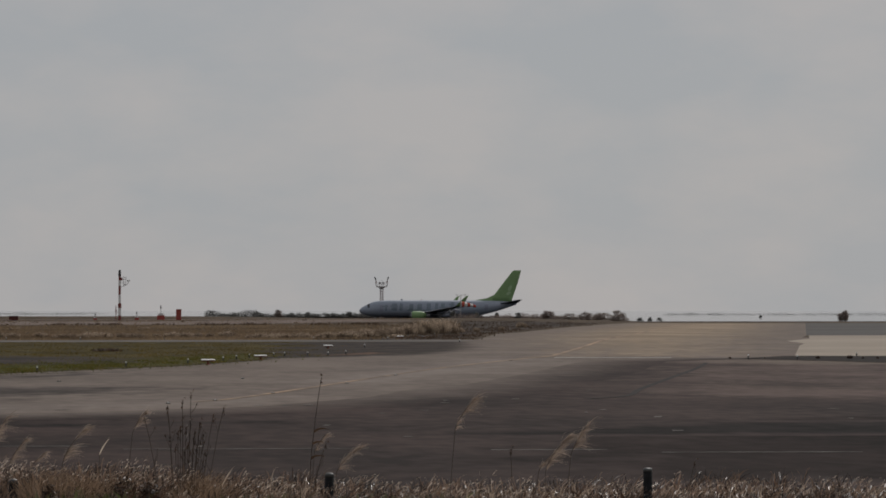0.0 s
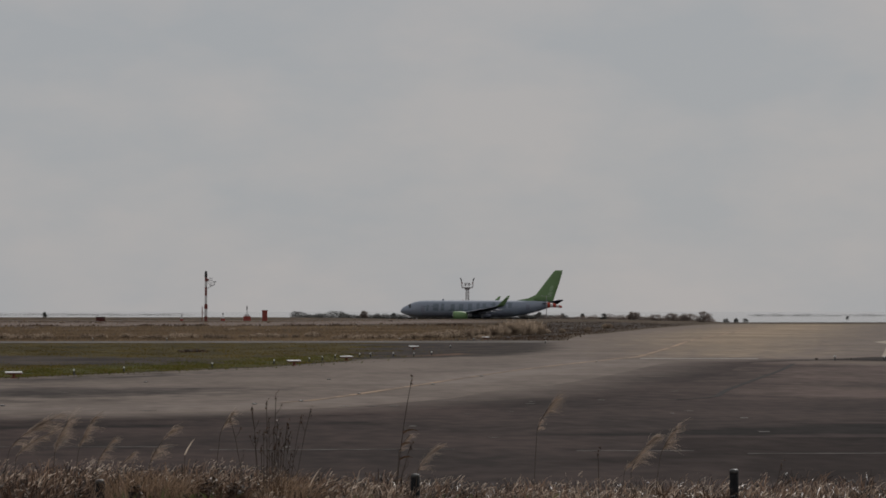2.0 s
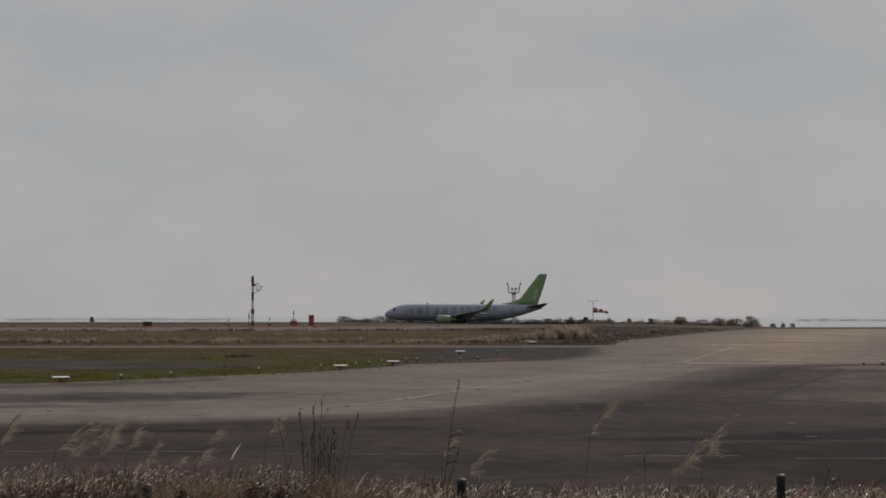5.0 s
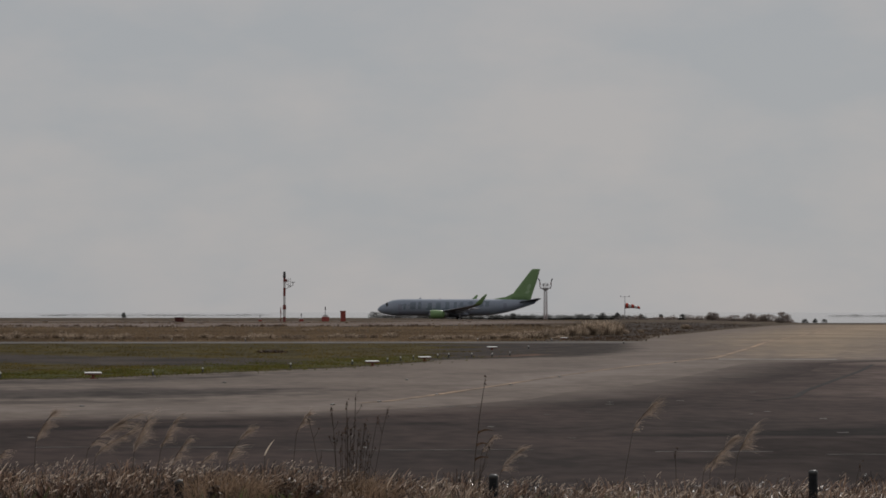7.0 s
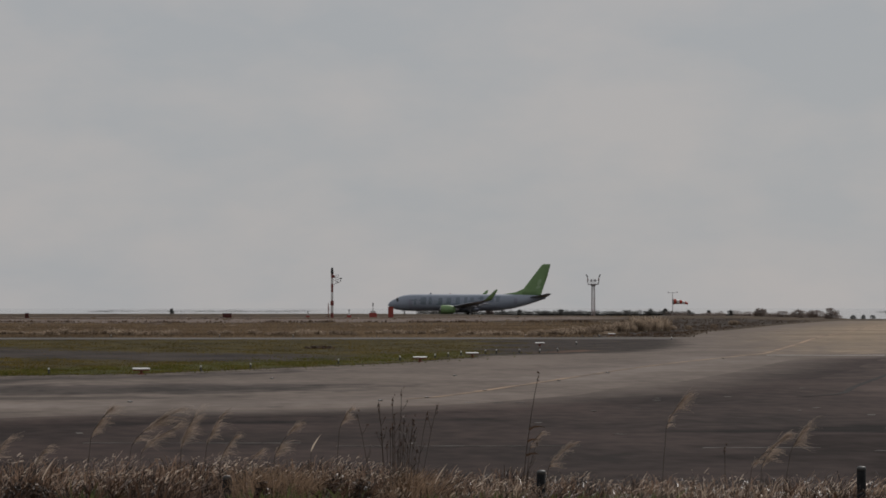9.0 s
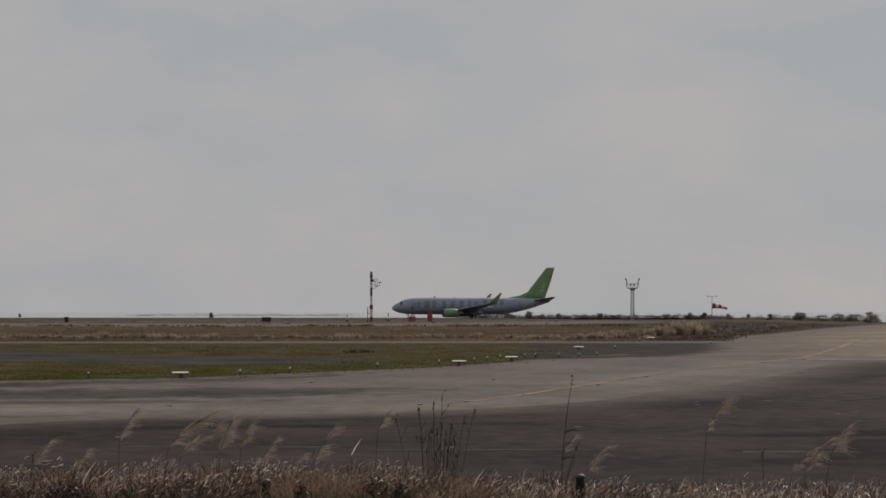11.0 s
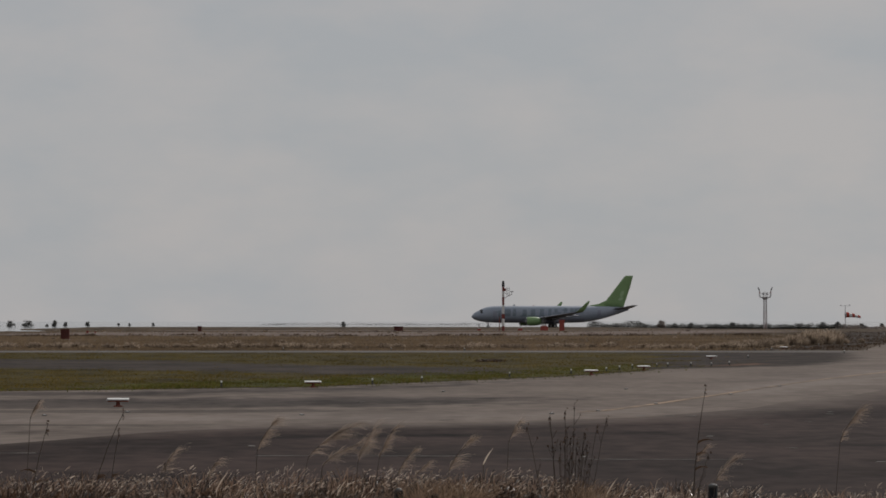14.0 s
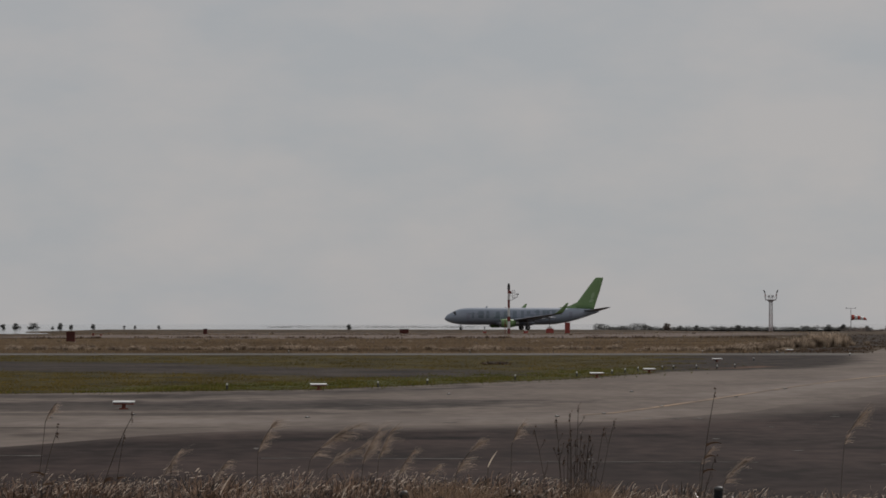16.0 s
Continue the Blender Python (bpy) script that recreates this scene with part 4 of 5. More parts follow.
def foil(p, chord, thick, up=(0, 0, 1)):
    """An aerofoil ring in the x / up plane with its leading edge at p."""
    shape = ((0, 0), (0.03, 0.35), (0.12, 0.75), (0.3, 1), (0.55, 0.8), (0.8, 0.4), (1, 0.03), (1, -0.03), (0.75, -0.25), (0.45, -0.55), (0.2, -0.6), (0.05, -0.35))
    p, up = Vector(p), Vector(up)
    return [p + Vector((chord * u, 0, 0)) + up * (chord * thick * 0.5 * v) for u, v in shape]


def airliner():
    root = empty("airliner", pose(90, 806, 0), "white twin-jet airliner with green tail, winglets and engines, taxiing", "airplane")
    xs = np.concatenate((np.linspace(0, 1, 9) ** 1.5 * 3.6, np.linspace(4.2, 7, 5), np.linspace(9, 23, 8), np.linspace(24, 38, 18)))
    n = 36
    bm = loft(bmesh.new(), [[hull(x, 2 * math.pi * k / n) for k in range(n)] for x in xs])
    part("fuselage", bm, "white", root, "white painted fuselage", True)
    hull_piece("belly_panel", 5.0, 27.0, radians(-150), radians(-30), "belly", root, 0.015, "grey belly", 20, 14)
    # grey lettering, drawn as plain bars
    body = next(c for c in root.children if c.name.startswith("fuselage"))
    pick = random.Random(4)
    x = 5.4
    while x < 25.5:
        w = pick.uniform(1.3, 2.1)
        if not 19.3 < x < 21:
            lo, hi = (-16, 40) if x < 19 else (4, 48)
            for k in range(pick.choice((1, 2, 2, 3))):
                x0 = x + w * pick.uniform(0, 0.7)
                a0 = pick.uniform(lo, lo + 6)
                hull_piece("lettering_bar", x0, x0 + w * pick.uniform(0.3, 0.6), radians(a0), radians(pick.uniform(hi - 12, hi)), "lettering", body, 0.016 + 0.002 * k, nx=1, na=4, lean=0.12)
            if pick.random() < 0.6:
                a0 = pick.choice((lo, (lo + hi) / 2, hi - 10))
                hull_piece("lettering_bar", x, x + w, radians(a0), radians(a0 + 9), "lettering", body, 0.024, nx=3, na=2, lean=0.04)
        x += w + pick.uniform(0.25, 0.5)
    # cabin windows and doors
    for k in range(44):
        wx = 6.4 + 0.51 * k
        if not (18.2 < wx < 18.9):
            for a0, a1 in ((10, 14.5), (165.5, 170)):
                hull_piece("cabin_window", wx, wx + 0.25, radians(a0), radians(a1), "belly", body, 0.03, nx=1, na=1)
    for dx in (4.9, 30.2):
        for a0, a1 in ((-22, 24), (156, 202)):
            hull_piece("cabin_door", dx, dx + 0.85, radians(a0), radians(a1), "belly", root, 0.014, "cabin door outline", nx=2, na=6)
    for a0, a1 in ((20, 34), (36, 52), (54, 74), (106, 126), (128, 144), (146, 160)):
        hull_piece("cockpit_window", 1.75 + 0.004 * abs(90 - a0), 2.5, radians(a0), radians(a1), "glass", root, 0.02, nx=2, na=2)
    for side, word in ((-1, "port"), (1, "starboard")):
        rings = [foil((x0, side * y, z), c, th) for y, x0, c, z, th in ((1.2, 12.9, 8.0, 1.95, 0.13), (3.4, 14.3, 6.3, 2.2, 0.13), (5.8, 15.8, 4.7, 2.5, 0.12), (11.0, 18.7, 3.2, 3.1, 0.11), (16.6, 21.9, 1.75, 3.75, 0.1))]
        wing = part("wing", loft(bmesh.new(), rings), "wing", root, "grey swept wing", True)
        rings = [foil((x0, side * y, z), c, 0.09, (0, -side * dy, dz)) for y, x0, c, z, dy, dz in ((16.6, 21.9, 1.75, 3.75, 0.1, 1), (17.2, 22.4, 1.6, 4.0, 0.6, 0.8), (17.5, 22.9, 1.4, 4.5, 0.95, 0.3), (17.8, 24.0, 0.95, 5.6, 1, 0.15), (17.95, 24.8, 0.5, 6.35, 1, 0.1))]
        part("winglet", loft(bmesh.new(), rings), "planegreen", root, "green upturned winglet", True)
        for fy in (6.6, 9.2, 12.0):
            bm = bmesh.new()
            fx, fz = 15.8 + 0.558 * (fy - 5.8) + 2.0, 2.3 + 0.118 * (fy - 5.8)
            loft(bm, [[(fx + 2.2 * s, side * fy + r * 0.22 * math.cos(k * math.pi / 4), fz - 0.1 + r * 0.25 * math.sin(k * math.pi / 4)) for k in range(8)] for s, r in ((0, 0.1), (0.2, 0.8), (0.55, 1), (1.3, 0.1))])
            part("flap_fairing", bm, "wing", wing)
        ey, ez = side * 4.83, 1.62
        prof = ((12.45, 0.86), (12.55, 0.98), (12.9, 1.07), (13.8, 1.1), (14.9, 1.04), (15.9, 0.85))
        bm = loft(bmesh.new(), [[(x, ey + r * math.cos(k * math.pi / 12), ez + r * 0.97 * math.sin(k * math.pi / 12)) for k in range(24)] for x, r in prof])
        engine = part("engine", bm, "planegreen", root, "green engine nacelle", True)
        bm = loft(bmesh.new(), [[(x, ey + r * math.cos(k * math.pi / 12), ez + r * math.sin(k * math.pi / 12)) for k in range(24)] for x, r in ((12.40, 0.93), (12.36, 0.9), (12.38, 0.82), (12.44, 0.8))])
        part("intake_lip", bm, "metal", engine, "bare metal intake lip", True)
        part("fan", tube(bmesh.new(), (12.43, ey, ez), (12.36, ey, ez), 0.78, 0.76, 20), "black", engine)
        part("spinner", tube(bmesh.new(), (12.36, ey, ez), (12.1, ey, ez), 0.24, 0.03, 12), "metal", engine)
        part("exhaust", tube(bmesh.new(), (15.85, ey, ez), (16.9, ey, ez), 0.56, 0.34, 16), "metal", engine, "", True)
        part("pylon", block(bmesh.new(), (15.2, ey, 2.35), (4.2, 0.3, 0.6), 0.1), "wing", engine)
        rings = [foil((x0, side * y, z), c, 0.1) for y, x0, c, z in ((0.3, 33.7, 4.4, 4.55), (3.6, 35.7, 2.8, 4.95), (7.1, 37.6, 1.3, 5.4))]
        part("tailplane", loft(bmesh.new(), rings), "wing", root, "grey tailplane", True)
    rings = [foil((x0, 0, z), c, 0.1, (0, 1, 0)) for z, x0, c in ((4.9, 30.7, 6.1), (6.2, 32.3, 4.9), (9.5, 34.85, 3.5), (12.2, 36.95, 2.15), (12.55, 37.4, 1.75))]
    fin = part("tail_fin", loft(bmesh.new(), rings), "planegreen", root, "green vertical tail fin", True)
    bm = loft(bmesh.new(), [[(x0, 0.02, z0), (x0, -0.02, z0), (x1, -w, z1), (x1, w, z1)] for x0, z0, x1, z1, w in ((27.6, 5.26, 27.7, 5.2, 0.03), (30.8, 5.8, 30.8, 5.1, 0.2), (32.8, 6.7, 32.4, 5.1, 0.2))])
    part("dorsal_fin", bm, "planegreen", root)
    for side in (-1, 1):
        for z0, x0, w, h in ((8.2, 36.0, 0.9, 1.5), (7.0, 35.6, 1.1, 0.9)):
            bm = bmesh.new()
            loft(bm, [[(x0 + w * 0.5 + w * 0.5 * r * math.cos(a * math.pi / 6) + 0.25 * r * math.sin(a * math.pi / 6), side * yy, z0 + h * 0.5 * r * math.sin(a * math.pi / 6)) for a in range(12)] for r, yy in ((1, 0.1), (1, 0.21), (0.9, 0.215))])
            part("tail_mark", bm, "leafmark", fin, "pale leaf-shaped mark")
    bm = loft(bmesh.new(), [[(x, r * 2.0 * math.cos(k * math.pi / 10), 1.75 + r * 0.85 * math.sin(k * math.pi / 10)) for k in range(20)] for x, r in ((11.5, 0.15), (12.6, 0.7), (14.5, 1), (19.5, 1), (21.5, 0.75), (23, 0.1))])
    part("belly_fairing", bm, "belly", root, "", True)
    wheels = []
    for gx, gy, r, w, top in ((4.0, 0, 0.34, 0.2, 1.7), (19.6, -2.86, 0.56, 0.36, 2.2), (19.6, 2.86, 0.56, 0.36, 2.2)):
        bm = tube(bmesh.new(), (gx, gy, r), (gx, gy, top), 0.1, 0.13, 10)
        tube(bm, (gx, gy - w * 1.2, r), (gx, gy + w * 1.2, r), 0.07, 0.07, 8)
        tube(bm, (gx, gy, r + 0.4), (gx - 0.8, gy, top), 0.06, 0.06, 8)
        gear = part("landing_gear", bm, "galv", root, "landing gear leg")
        for s in (-1, 1):
            bm = tube(bmesh.new(), (0, -w / 2, 0), (0, w / 2, 0), r, r, 18)
            bmesh.ops.bevel(bm, geom=[e for e in bm.edges if len(e.link_faces) == 2 and any(len(f.verts) > 4 for f in e.link_faces)], offset=0.07, segments=2, affect="EDGES")
            wheel = part("wheel", bm, "tyre", root, "black landing gear wheel", True)
            wheel.matrix_basis = pose(gx, gy + s * w * 0.75, r)
            part("hub", tube(bmesh.new(), (0, -w / 2 - 0.02, 0), (0, w / 2 + 0.02, 0), r * 0.5, r * 0.5, 12), "galv", wheel)
            wheels.append((wheel, gx, gy + s * w * 0.75, r))
    part("beacon", tube(bmesh.new(), (15, 0, 5.28), (15, 0, 5.5), 0.12, 0.06, 8), "red", root)
    part("aerial", loft(bmesh.new(), [[(x0, -0.03, z), (x0 + w, -0.03, z), (x0 + w, 0.03, z), (x0, 0.03, z)] for x0, w, z in ((10.0, 0.5, 5.25), (10.2, 0.25, 5.65))]), "white", root)
    return root, wheels


plane, plane_wheels = airliner()


# ---- near side: fence posts, dead grass, weeds, plumes ----
def fence_post(b, top, y=21.0):
    x = b * y
    root = empty("fence_post", pose(x, y, 0.78), "dark round steel fence post in dead grass", "post", "fence posts")
    h = top - 0.78
    part("shaft", tube(bmesh.new(), (0, 0, -0.05), (0, 0, h - 0.015), 0.029, 0.029, 16), "post", root, "", True)
    bm = loft(bmesh.new(), [[(r * math.cos(k * math.pi / 8), r * math.sin(k * math.pi / 8), z) for k in range(16)] for z, r in ((h - 0.02, 0.0295), (h - 0.006, 0.0295), (h + 0.002, 0.025), (h + 0.006, 0.01))])
    part("cap", bm, "postcap", root, "rounded post cap", True)
    return root


for b, top in ((-0.1035, 1.315), (-0.0115, 1.345), (0.0818, 1.372), (0.1779, 1.392), (0.273, 1.40)):
    fence_post(b, top)


def blades(name, count, xr, yr, top, mat, seed, label, width=0.0045, patch=None, lean=0.12):
    """Matted dead blades with bent, broken and curling tips, rooted in the bank."""
    r = np.random.default_rng(seed)
    verts, faces = [], []
    for _ in range(count):
        y = r.uniform(*yr)
        x = r.uniform(*xr) * y
        if patch and not patch(x / y, r):
            continue
        z0 = ground_z(x, y)
        lump = noise.noise(Vector((x * 1.1, y * 0.6, seed))) * 0.6 + noise.noise(Vector((x * 4.5, y * 2, seed))) * 0.45
        h = top(x / y, y) - z0 + 0.14 * lump - 0.2 * r.random() ** 1.3
        if h < 0.1:
            continue
        a, w = r.uniform(0, 6.283), width * r.uniform(0.5, 1.5)
        dx, dy = math.cos(a) * 0.8 + 0.3, math.sin(a) * 0.8
        k = len(verts)
        bend, ln, curl = r.uniform(0.7, 0.95), lean * r.uniform(0.1, 1.3), r.uniform(-0.2, 0.9)
        tilt = r.uniform(-0.5, 0.5)
        for s in (0.0, 0.5, 0.75, 0.87, 0.95, 1.0):
            past = max(0, s - bend)
            off = ln * s * s + past * (0.25 + 0.5 * curl)
            z = z0 - 0.03 + h * (s - 0.9 * curl * past * past / 0.16 * 0.25 - 0.35 * past)
            ww = w * (1 - 0.7 * max(0, s - 0.6) / 0.4)
            verts += [(x + dx * off + ww, y + dy * off, z + ww * tilt), (x + dx * off - ww, y + dy * off + ww * 0.6, z - ww * tilt)]
        for j in range(5):
            faces.append((k + 2 * j, k + 2 * j + 1, k + 2 * j + 3, k + 2 * j + 2))
    return tagged(build(name, verts, faces, mat), label, "grass", kind="stuff")


def grass_top(b, y):
    """Height of the dead grass along the fence."""
    t = np.interp(b, (-0.16, -0.06, 0.0, 0.05, 0.1, 0.2, 0.27), (1.43, 1.415, 1.405, 1.37, 1.30, 1.285, 1.27))
    return float(t) + (y - 21) * -0.012 - (0.22 if -0.0170 < b < -0.0060 and y < 21.1 else 0)


blades("dead_grass", 42000, (-0.16, 0.29), (20.0, 24.0), grass_top, "straw", 1, "bleached dead grass along the fence", 0.0032,
       lambda b, r: noise.noise(Vector((b * 42, 7.7, 0))) > -0.2 or r.random() < 0.45)
blades("brown_weeds", 13000, (-0.16, 0.29), (19.6, 21.5), lambda b, y: grass_top(b, y) - 0.005 + 0.07 * max(0, 1 - abs(b - 0.022) / 0.008), "brownweed", 2, "dark brown withered weeds in the grass", 0.007,
       lambda b, r: noise.noise(Vector((b * 34, 3.1, 0))) > 0.1 or noise.noise(Vector((b * 42, 7.7, 0))) < -0.15 or 0.014 < b < 0.03, 0.22)
blades("soft_grass", 2600, (-0.007, 0.02), (20.0, 20.8), lambda b, y: 1.41 + 0.12 * max(0, 1 - abs(b - 0.006) / 0.02), "softgrass", 5, "fine tan grass blown over the fence line", 0.0012, None, 0.3)
blades("soft_grass", 2200, (0.033, 0.053), (20.2, 21.0), lambda b, y: 1.35 + 0.15 * max(0, 1 - abs(b - 0.0425) / 0.010), "softgrass", 6, "fine tan grass round the dried weeds", 0.0014, None, 0.2)
blades("green_grass", 3500, (-0.06, 0.12), (17.5, 19), lambda b, y: 1.44, "greenblade", 3, "short green grass before the fence", 0.005, lambda b, r: noise.noise(Vector((b * 20, 9.1, 0))) > -0.1)


def glint_tips(count, seed):
    """Curled bleached seed heads on top of the dead grass; their bright colour draws the sun glints."""
    r = np.random.default_rng(seed)
    verts, faces = [], []
    for _ in range(count):
        y = r.uniform(20.0, 23.2)
        b = r.uniform(-0.16, 0.29)
        x = b * y
        if noise.noise(Vector((x * 2.3, y * 0.7, 6.1))) < 0.06 and r.random() < 0.72:
            continue
        lump = noise.noise(Vector((x * 1.1, y * 0.6, 1))) * 0.6 + noise.noise(Vector((x * 4.5, y * 2, 1))) * 0.45
        z = grass_top(b, y) + 0.14 * lump - 0.03 - 0.14 * r.random()
        ln, w, a, up = r.uniform(0.010, 0.034), r.uniform(0.0004, 0.0013) * (1.5 if r.random() < 0.15 else 1), r.uniform(-1.2, 1.2), r.uniform(0.3, 1.5)
        k = len(verts)
        for u in (0, 0.35, 0.7, 1):
            px, pz = x + ln * math.sin(a) * u + ln * 0.25 * u * u, z + ln * (up * u - 0.3 * u * u)
            ww = w * (0.5 + 1.2 * u * (1.2 - u))
            verts += [(px - ww * 0.7, y, pz + ww), (px + ww * 0.7, y + ww, pz - ww)]
        for j in range(3):
            faces.append((k + 2 * j, k + 2 * j + 1, k + 2 * j + 3, k + 2 * j + 2))
    return tagged(build("glint_seed_heads", verts, faces, "seedtip"), "bleached curled seed heads, coloured bright as sun glints over the dead grass", "grass", kind="stuff")


glint_tips(17000, 4)


blades("blade_grass", 3400, (0.035, 0.29), (20.0, 22.4), lambda b, y: grass_top(b, y) + 0.06, "seedblade", 8, "pale upright grass blades along the fence", 0.0024,
       lambda b, r: noise.noise(Vector((b * 60, 1.7, 0))) > -0.05, 0.16)


def weed_clump(b, y, top, w, seed):
    """A dense dark clump of withered weeds in the grass."""
    r = np.random.default_rng(seed)
    x, z0 = b * y, ground_z(b * y, y)
    h = top - z0
    balls = [(r.uniform(-0.5, 0.5) * w, r.uniform(-0.08, 0.08), h * r.uniform(0.55, 0.86), w * 0.2, 0.1, h * 0.13) for _ in range(12)]
    balls += [(k * w * 0.22, 0, h * 0.35, w * 0.2, 0.1, h * 0.38) for k in (-2, -1, 0, 1, 2)]
    ob = clumps("weed_clump", balls, 210, 0.011, "darkweed", None, seed)
    ob.matrix_world = pose(x, y, z0)
    return tagged(ob, "dense dark brown withered weed clump in the grass", "weeds", kind="stuff")


for k, (b, top, w) in enumerate(((0.0015, 1.375, 0.26), (0.0215, 1.44, 0.32), (-0.0705, 1.41, 0.26), (-0.112, 1.37, 0.26))):
    weed_clump(b, 20.1, top, w, 820 + k)


def seed_weed(b, y, top, seed, label="dark dried weed stalk with seed heads", foot=None):
    r = np.random.default_rng(seed)
    tip, b = b, b if foot is None else foot
    x, z0 = b * y, ground_z(b * y, y)
    root = empty("weed_stalk", pose(x, y, z0), label, "weed", "dried weeds")
    h = top - z0 - 0.05
    lean = r.uniform(-0.05, 0.11) if foot is None else (tip - b) * y / 1.2
    bm = bmesh.new()
    pts = [(lean * s * s * 1.2, 0, h * s) for s in (-0.03, 0.3, 0.6, 0.85, 1)]
    for p, q in zip(pts, pts[1:]):
        tube(bm, p, q, 0.0022, 0.0017, 5)
    heads = [(pts[-1][0], 0, h - 0.02, 0.007, 0.008, 0.034), (pts[-1][0] + 0.012, 0, h + 0.014, 0.009, 0.007, 0.010)]
    for k in range(r.integers(1, 5)):
        s = r.uniform(0.5, 0.92)
        dx, dz = r.choice((-1, 1)) * r.uniform(0.012, 0.045), r.uniform(0.04, 0.1)
        x1, z1 = lean * s * s * 1.2, h * s
        tube(bm, (x1, 0, z1), (x1 + dx * 0.7, 0, z1 + dz * 0.6), 0.0016, 0.0013, 4)
        tube(bm, (x1 + dx * 0.7, 0, z1 + dz * 0.6), (x1 + dx, 0, z1 + dz), 0.0013, 0.001, 4)
        heads.append((x1 + dx, 0, z1 + dz, 0.006, 0.006, 0.012))
    part("stem", bm, "stem", root)
    for k, head in enumerate(heads):
        clumps("seed_head", [head], 18 if k == 0 else 7, 0.006 if k == 0 else 0.0045, "brownweed", root, seed + 31 * k)
    return root


weeds = []
for k, (b, top) in enumerate(((0.0268, 1.80), (0.0335, 1.86), (0.0378, 1.885), (0.0405, 1.93), (0.0382, 1.78), (0.0435, 1.76), (0.0475, 1.79), (0.0505, 1.835), (0.0355, 1.7), (0.0322, 1.68), (0.0415, 1.66), (0.0455, 1.67),
                              (0.0366, 1.73), (0.0391, 1.72), (0.0398, 1.62), (0.0408, 1.76), (0.0421, 1.71), (0.0428, 1.6), (0.0442, 1.64), (0.0345, 1.6), (0.0462, 1.58), (0.0385, 1.58))):
    weeds.append(seed_weed(b if k < 8 else 0.0405 + (b - 0.0405) * 0.75, 20.6 + 0.1 * (k % 4), top, 500 + k, foot=0.0385 + (b - 0.0385) * 0.5))
for k, (b, top) in enumerate(((0.137, 1.58), (0.1885, 1.5), (0.0745, 1.62), (-0.082, 1.56))):
    weeds.append(seed_weed(b, 20.8, top, 540 + k, "thin dark dried weed stalk"))


def tall_stalk(b, y, tip_b, top, seed, label):
    """A single tall reed that leans, with a thin drooping tip and side shoots."""
    r = np.random.default_rng(seed)
    x, z0 = b * y, ground_z(b * y, y)
    root = empty("reed_stalk", pose(x, y, z0), label, "reed", "tall reeds")
    h, lean = top - z0, (tip_b - b) * y
    bm = bmesh.new()
    pts = [(lean * abs(s) ** 2.2, 0, h * s) for s in (-0.03, 0.2, 0.4, 0.6, 0.8, 0.92, 1)]
    for i, (p, q) in enumerate(zip(pts, pts[1:])):
        tube(bm, p, q, 0.0042 - 0.0004 * i, 0.0038 - 0.0004 * i, 6)
    part("stem", bm, "stem", root)
    clumps("seed_head", [(pts[-1][0] * 0.98, 0, h * 0.98, 0.007, 0.006, 0.055)], 18, 0.007, "brownweed", root, seed)
    for k in range(3):
        s = r.uniform(0.5, 0.72)
        bx, bz, d = lean * s ** 2.2, h * s, r.choice((-1, 1))
        ln = r.uniform(0.05, 0.1)
        verts, faces = [], []
        for j, u in enumerate((0, 0.35, 0.7, 1)):
            w = 0.008 * (1 - u) + 0.001
            verts += [(bx + d * ln * u, -w, bz + ln * (0.7 * u - 0.6 * u * u) + w), (bx + d * ln * u, w, bz + ln * (0.7 * u - 0.6 * u * u) - w)]
            if j:
                faces.append((2 * j - 2, 2 * j - 1, 2 * j + 1, 2 * j))
        build("leaf", verts, faces, "straw", root)
    return root


reeds = [tall_stalk(0.0752, 20.5, 0.0802, 1.985, 61, "tall thin dry reed leaning in the wind"), tall_stalk(-0.122, 20.4, -0.115, 1.76, 62, "dark dry reed blade leaning in the wind"),
         tall_stalk(-0.105, 20.4, -0.0925, 1.84, 63, "long dry reed blade leaning in the wind"), tall_stalk(-0.0985, 20.6, -0.0945, 1.71, 64, "dark dry reed blade leaning in the wind")]


def bent_leaf(b, y, z, length, seed):
    """A bleached leaf blade that stands up out of the grass on its stem."""
    x, z0 = b * y, ground_z(b * y, y)
    root = empty("bent_leaf", pose(x, y, z0), "bleached curved leaf blade above the dead grass", "leaf")
    part("stem", tube(bmesh.new(), (0, 0, -0.03), (0, 0, z - z0), 0.003, 0.002, 5), "stem", root)
    verts, faces = [], []
    for j in range(6):
        u = j / 5
        w = 0.0045 * (1 - u) * (0.4 + 2 * u) + 0.0006
        verts += [(length * (0.35 * u + 0.25 * u * u) - w, 0, z - z0 + length * u), (length * (0.35 * u + 0.25 * u * u) + w, 0.004, z - z0 + length * u - 0.3 * w)]
        if j:
            faces.append((2 * j - 2, 2 * j - 1, 2 * j + 1, 2 * j))
    build("blade", verts, faces, "seedtip", root)
    return root


weeds += [bent_leaf(0.0135, 20.5, 1.52, 0.10, 1), bent_leaf(-0.066, 20.3, 1.36, 0.13, 2), bent_leaf(-0.03, 20.3, 1.34, 0.1, 3), bent_leaf(0.05, 20.3, 1.33, 0.12, 4)]


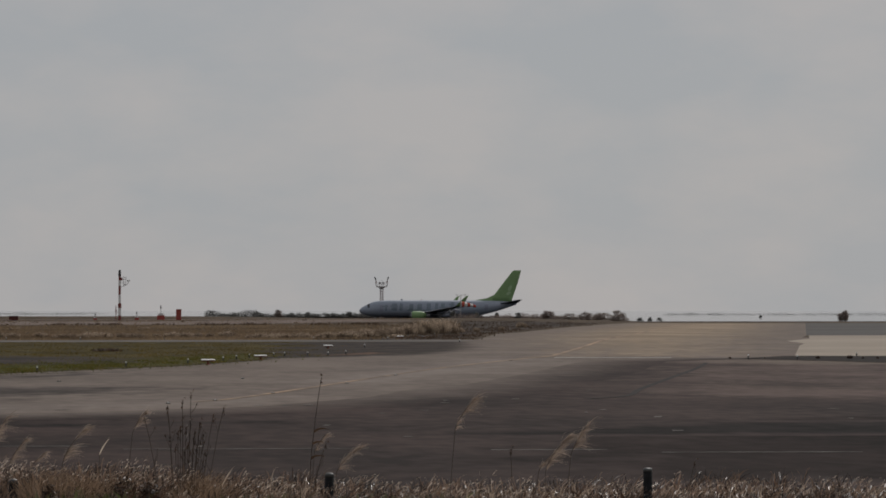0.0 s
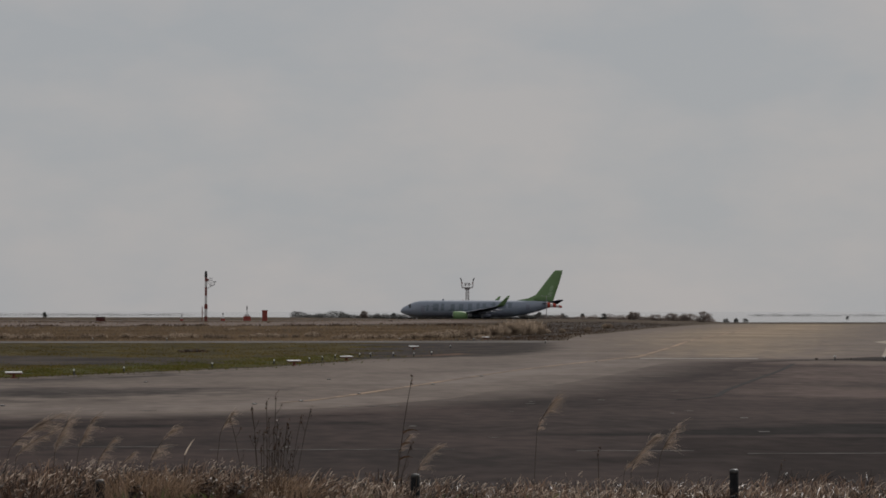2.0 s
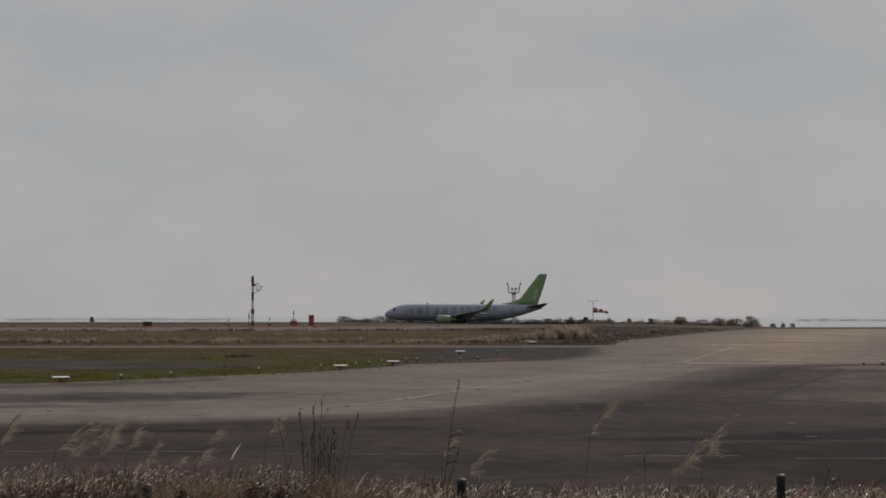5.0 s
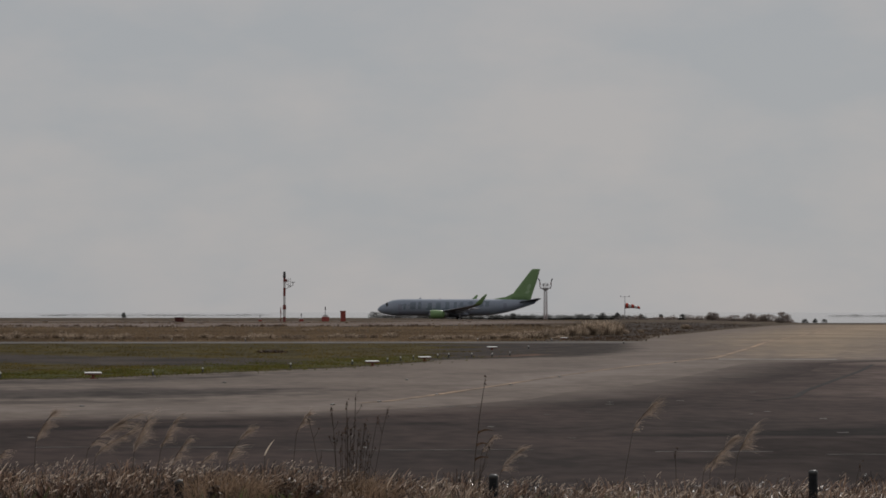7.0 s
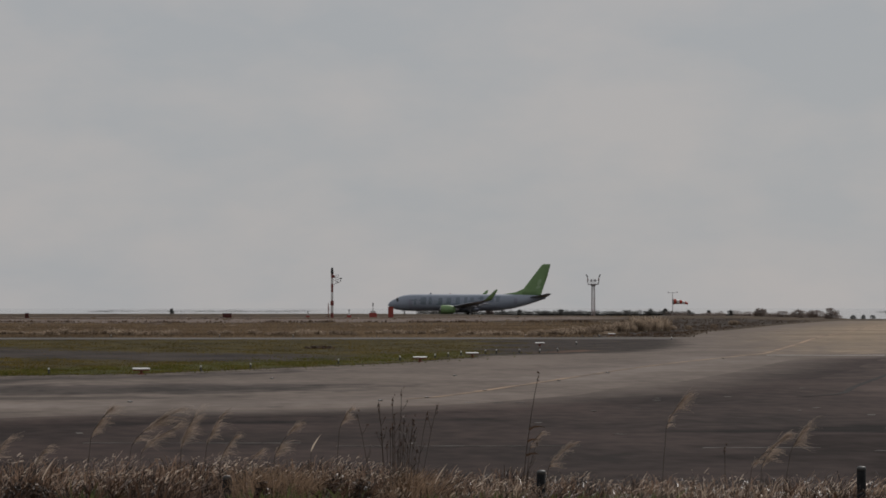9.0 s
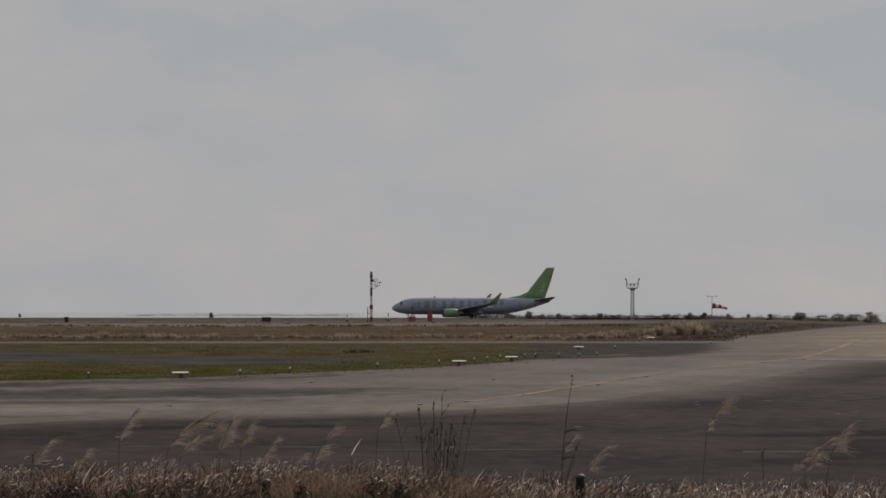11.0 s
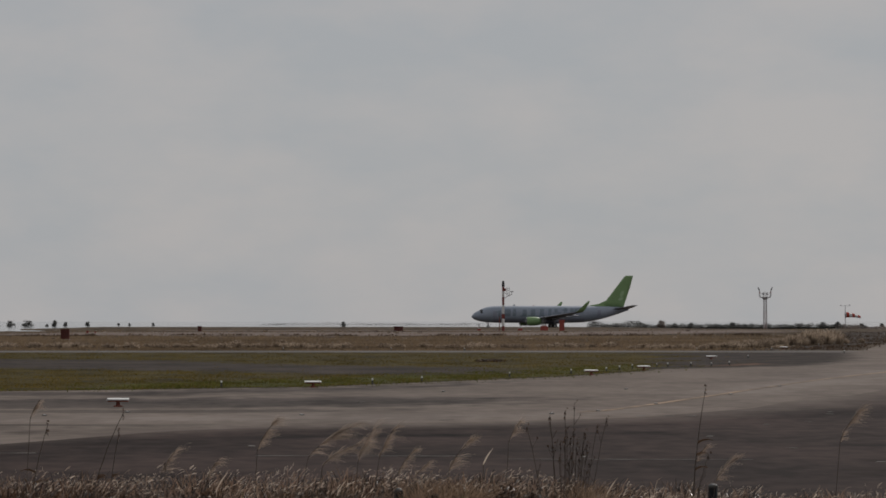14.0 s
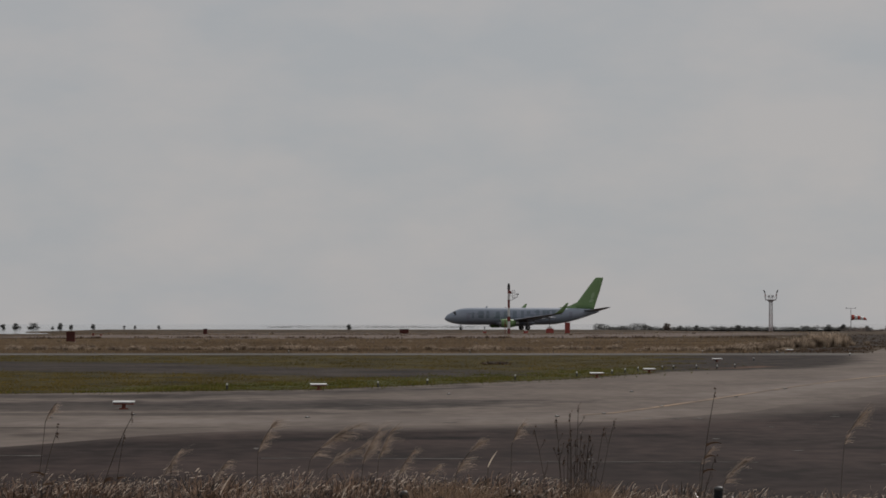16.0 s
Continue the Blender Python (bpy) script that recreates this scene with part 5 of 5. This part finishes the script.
def plume(b, y, top, length, lean, seed, hairs=260):
    """A feathery grass head that the wind bends to the right on a thin stem; its fine hairs stream along it."""
    r = np.random.default_rng(seed)
    x, z0 = b * y, ground_z(b * y, y)
    root = empty("plume_grass", pose(x, y, z0), "feathery pale grass plume blown by the wind", "plume grass", "grass plumes")
    h = top - z0
    s0 = 1 - length / h
    bow = r.uniform(0.02, 0.12)

    def spine(s):
        t = max(0, (s - s0) / (1 - s0))
        return Vector((bow * (s * s - s0 * s0) + lean * length * t ** 1.4, 0, h * s - 0.18 * lean * length * t * t))
    steps = [-0.03, 0.3, 0.6, s0] + [s0 + (1 - s0) * k / 5 for k in range(1, 6)]
    bm = bmesh.new()
    for p, q in zip(steps, steps[1:]):
        tube(bm, spine(p), spine(q), 0.0024, 0.0018, 5)
    part("stem", bm, "stem", root)
    verts, faces = [], []
    sprays = [(r.random() ** 0.8, r.normal(-0.25, 0.35), r.uniform(0.25, 0.6), r.uniform(0.1, 0.6)) for _ in range(14)]
    for _ in range(hairs):
        t, turn, long, fall = sprays[r.integers(0, 14)]
        t = min(1, max(0, t + r.normal(0, 0.05)))
        p = spine(s0 + (1 - s0) * t)
        along = math.atan2(1, lean * 1.4 * t ** 0.4 + 0.15) + turn * (1 - 0.4 * t) + r.normal(0, 0.16)
        ln = length * long * r.uniform(0.5, 1.1)
        side, k = r.uniform(-0.3, 0.3), len(verts)
        for j in range(5):
            u = j / 4
            w = 0.0003 * (1 - 0.5 * u) * (1 + 1.2 * r.random())
            px = p.x + ln * (math.cos(along) * u + 0.18 * u * u)
            pz = p.z + ln * (math.sin(along) * u - fall * u * u)
            verts += [(px - w * 0.5, p.y + side * ln * u, pz + w), (px + w * 0.5, p.y + side * ln * u, pz - w)]
            if j:
                faces.append((k + 2 * j - 2, k + 2 * j - 1, k + 2 * j + 1, k + 2 * j))
    build("feather", verts, faces, "plume", root)
    return root


plumes = []
for k, (b, y, top, length, lean) in enumerate(((-0.0535, 20.6, 1.82, 0.22, 0.5), (-0.0395, 20.4, 1.80, 0.24, 0.9), (-0.0245, 20.8, 1.74, 0.22, 0.35), (0.0035, 20.7, 1.67, 0.20, 0.5), (0.0225, 20.7, 1.78, 0.14, 0.4),
                                               (0.1195, 20.5, 1.86, 0.20, 0.45), (0.1480, 20.6, 1.62, 0.22, 0.6), (-0.0815, 20.8, 1.60, 0.17, 0.4), (0.0830, 20.6, 1.58, 0.17, 0.7),
                                               (0.1555, 20.8, 1.69, 0.20, 0.4), (0.0775, 20.9, 1.63, 0.12, 0.5), (-0.0185, 20.6, 1.75, 0.20, 0.3), (-0.0360, 20.7, 1.70, 0.20, 1.1), (-0.0125, 20.5, 1.64, 0.18, 0.5),
                                               (-0.0675, 20.6, 1.56, 0.14, 0.4), (-0.1205, 20.7, 1.92, 0.13, 0.4), (-0.006, 20.7, 1.53, 0.12, 0.6), (0.1445, 20.7, 1.56, 0.16, 0.7))):
    plumes.append(plume(b, y, top, length, lean, 700 + k, int(1150 * length)))


# ---- what moves ----
def motions():
    # tail bearing in degrees and heading in degrees towards the camera
    tail = [(0.0, 7.919), (1.0, 7.545), (2.0, 7.167), (3.0, 6.805), (4.0, 6.452), (6.5, 5.615), (7.5, 5.29), (8.5, 4.975), (9.0, 4.82), (11.5, 4.07), (12.5, 3.765), (13.5, 3.46), (14.5, 3.158), (15.0, 3.007), (15.5, 2.862), (16.0, 2.709)]
    turn = [(0, -3.5), (4, -2.0), (6.5, -1.2), (9, -0.3), (11.5, 1.2), (12.5, 3.2), (13.5, 6.4), (14.5, 9.7), (15.5, 12.7), (16, 14.2)]
    depth = [(0, 806), (9, 807.5), (12, 807.5), (16, 805)]
    rise = [(0, -0.75), (4, -0.35), (9, 0.1), (12.5, 0.3), (16, 0.6)]
    rows, heads = [], []
    for t, deg in tail:
        w = float(np.interp(t, *zip(*turn)))
        y = float(np.interp(t, *zip(*depth)))
        z = float(np.interp(t, *zip(*rise)))
        tx = y * math.tan(radians(deg))
        rows.append((t, pose(tx - 38.9 * math.cos(radians(w)), y - 38.9 * math.sin(radians(w)), z, 0, 0, w)))
        heads.append((t, tx))
    walk(plane, rows)
    start = heads[0][1]
    for wheel, gx, gy, r in plane_wheels:
        turns = []
        for k in range(int(16 / 0.1) + 1):
            t = k * 0.1
            gone = start - float(np.interp(t, *zip(*heads)))
            turns.append((t, pose(gx, gy, r, 0, -math.degrees(gone / r), 0)))
        walk(wheel, turns)
    # wind in the grass heads and the sock
    for k, p in enumerate(plumes):
        base, w = p.matrix_world.copy(), 1.3 + 0.23 * (k % 5)
        size = 2.2
        sway = [(t * 0.4, size * (math.sin(w * t * 0.4 * 1.7 + k * 1.9) + 0.5 * math.sin(w * t * 0.4 * 3.9 + k))) for t in range(41)]
        if k == 5:
            sway = [(0, 0.0), (0.5, -0.7), (1, 0.6), (1.5, -2.4), (2, -1.6), (2.5, 0.6), (3, 2.2), (3.5, 3.4), (4, 1.0), (6.5, 1.5), (7, 5.5), (7.5, 2.5), (8, 0.6), (8.5, 0.9), (9, -0.3), (11.5, 0.2), (12, -0.8), (12.5, -1.2), (13, -0.5), (13.5, 0.3), (14, 0.2), (14.5, -1.5), (15, -0.4), (15.5, 0.2), (16, -0.5)]
        walk(p, [(t, base @ pose(0, 0, 0, 0, a, 0)) for t, a in sway])
    for k, p in enumerate(weeds + reeds):
        base, size = p.matrix_world.copy(), 0.35 if k < len(weeds) else 0.8
        walk(p, [(t * 0.5, base @ pose(0, 0, 0, 0, size * math.sin(1.7 * t * 0.5 + k * 0.8), 0)) for t in range(33)])
    hang = sock.matrix_basis.copy()
    walk(sock, [(t * 0.5, hang @ pose(0, 0, 0, 0, 3 * math.sin(t * 0.9), 5 * math.sin(t * 0.7 + 1))) for t in range(33)])


motions()
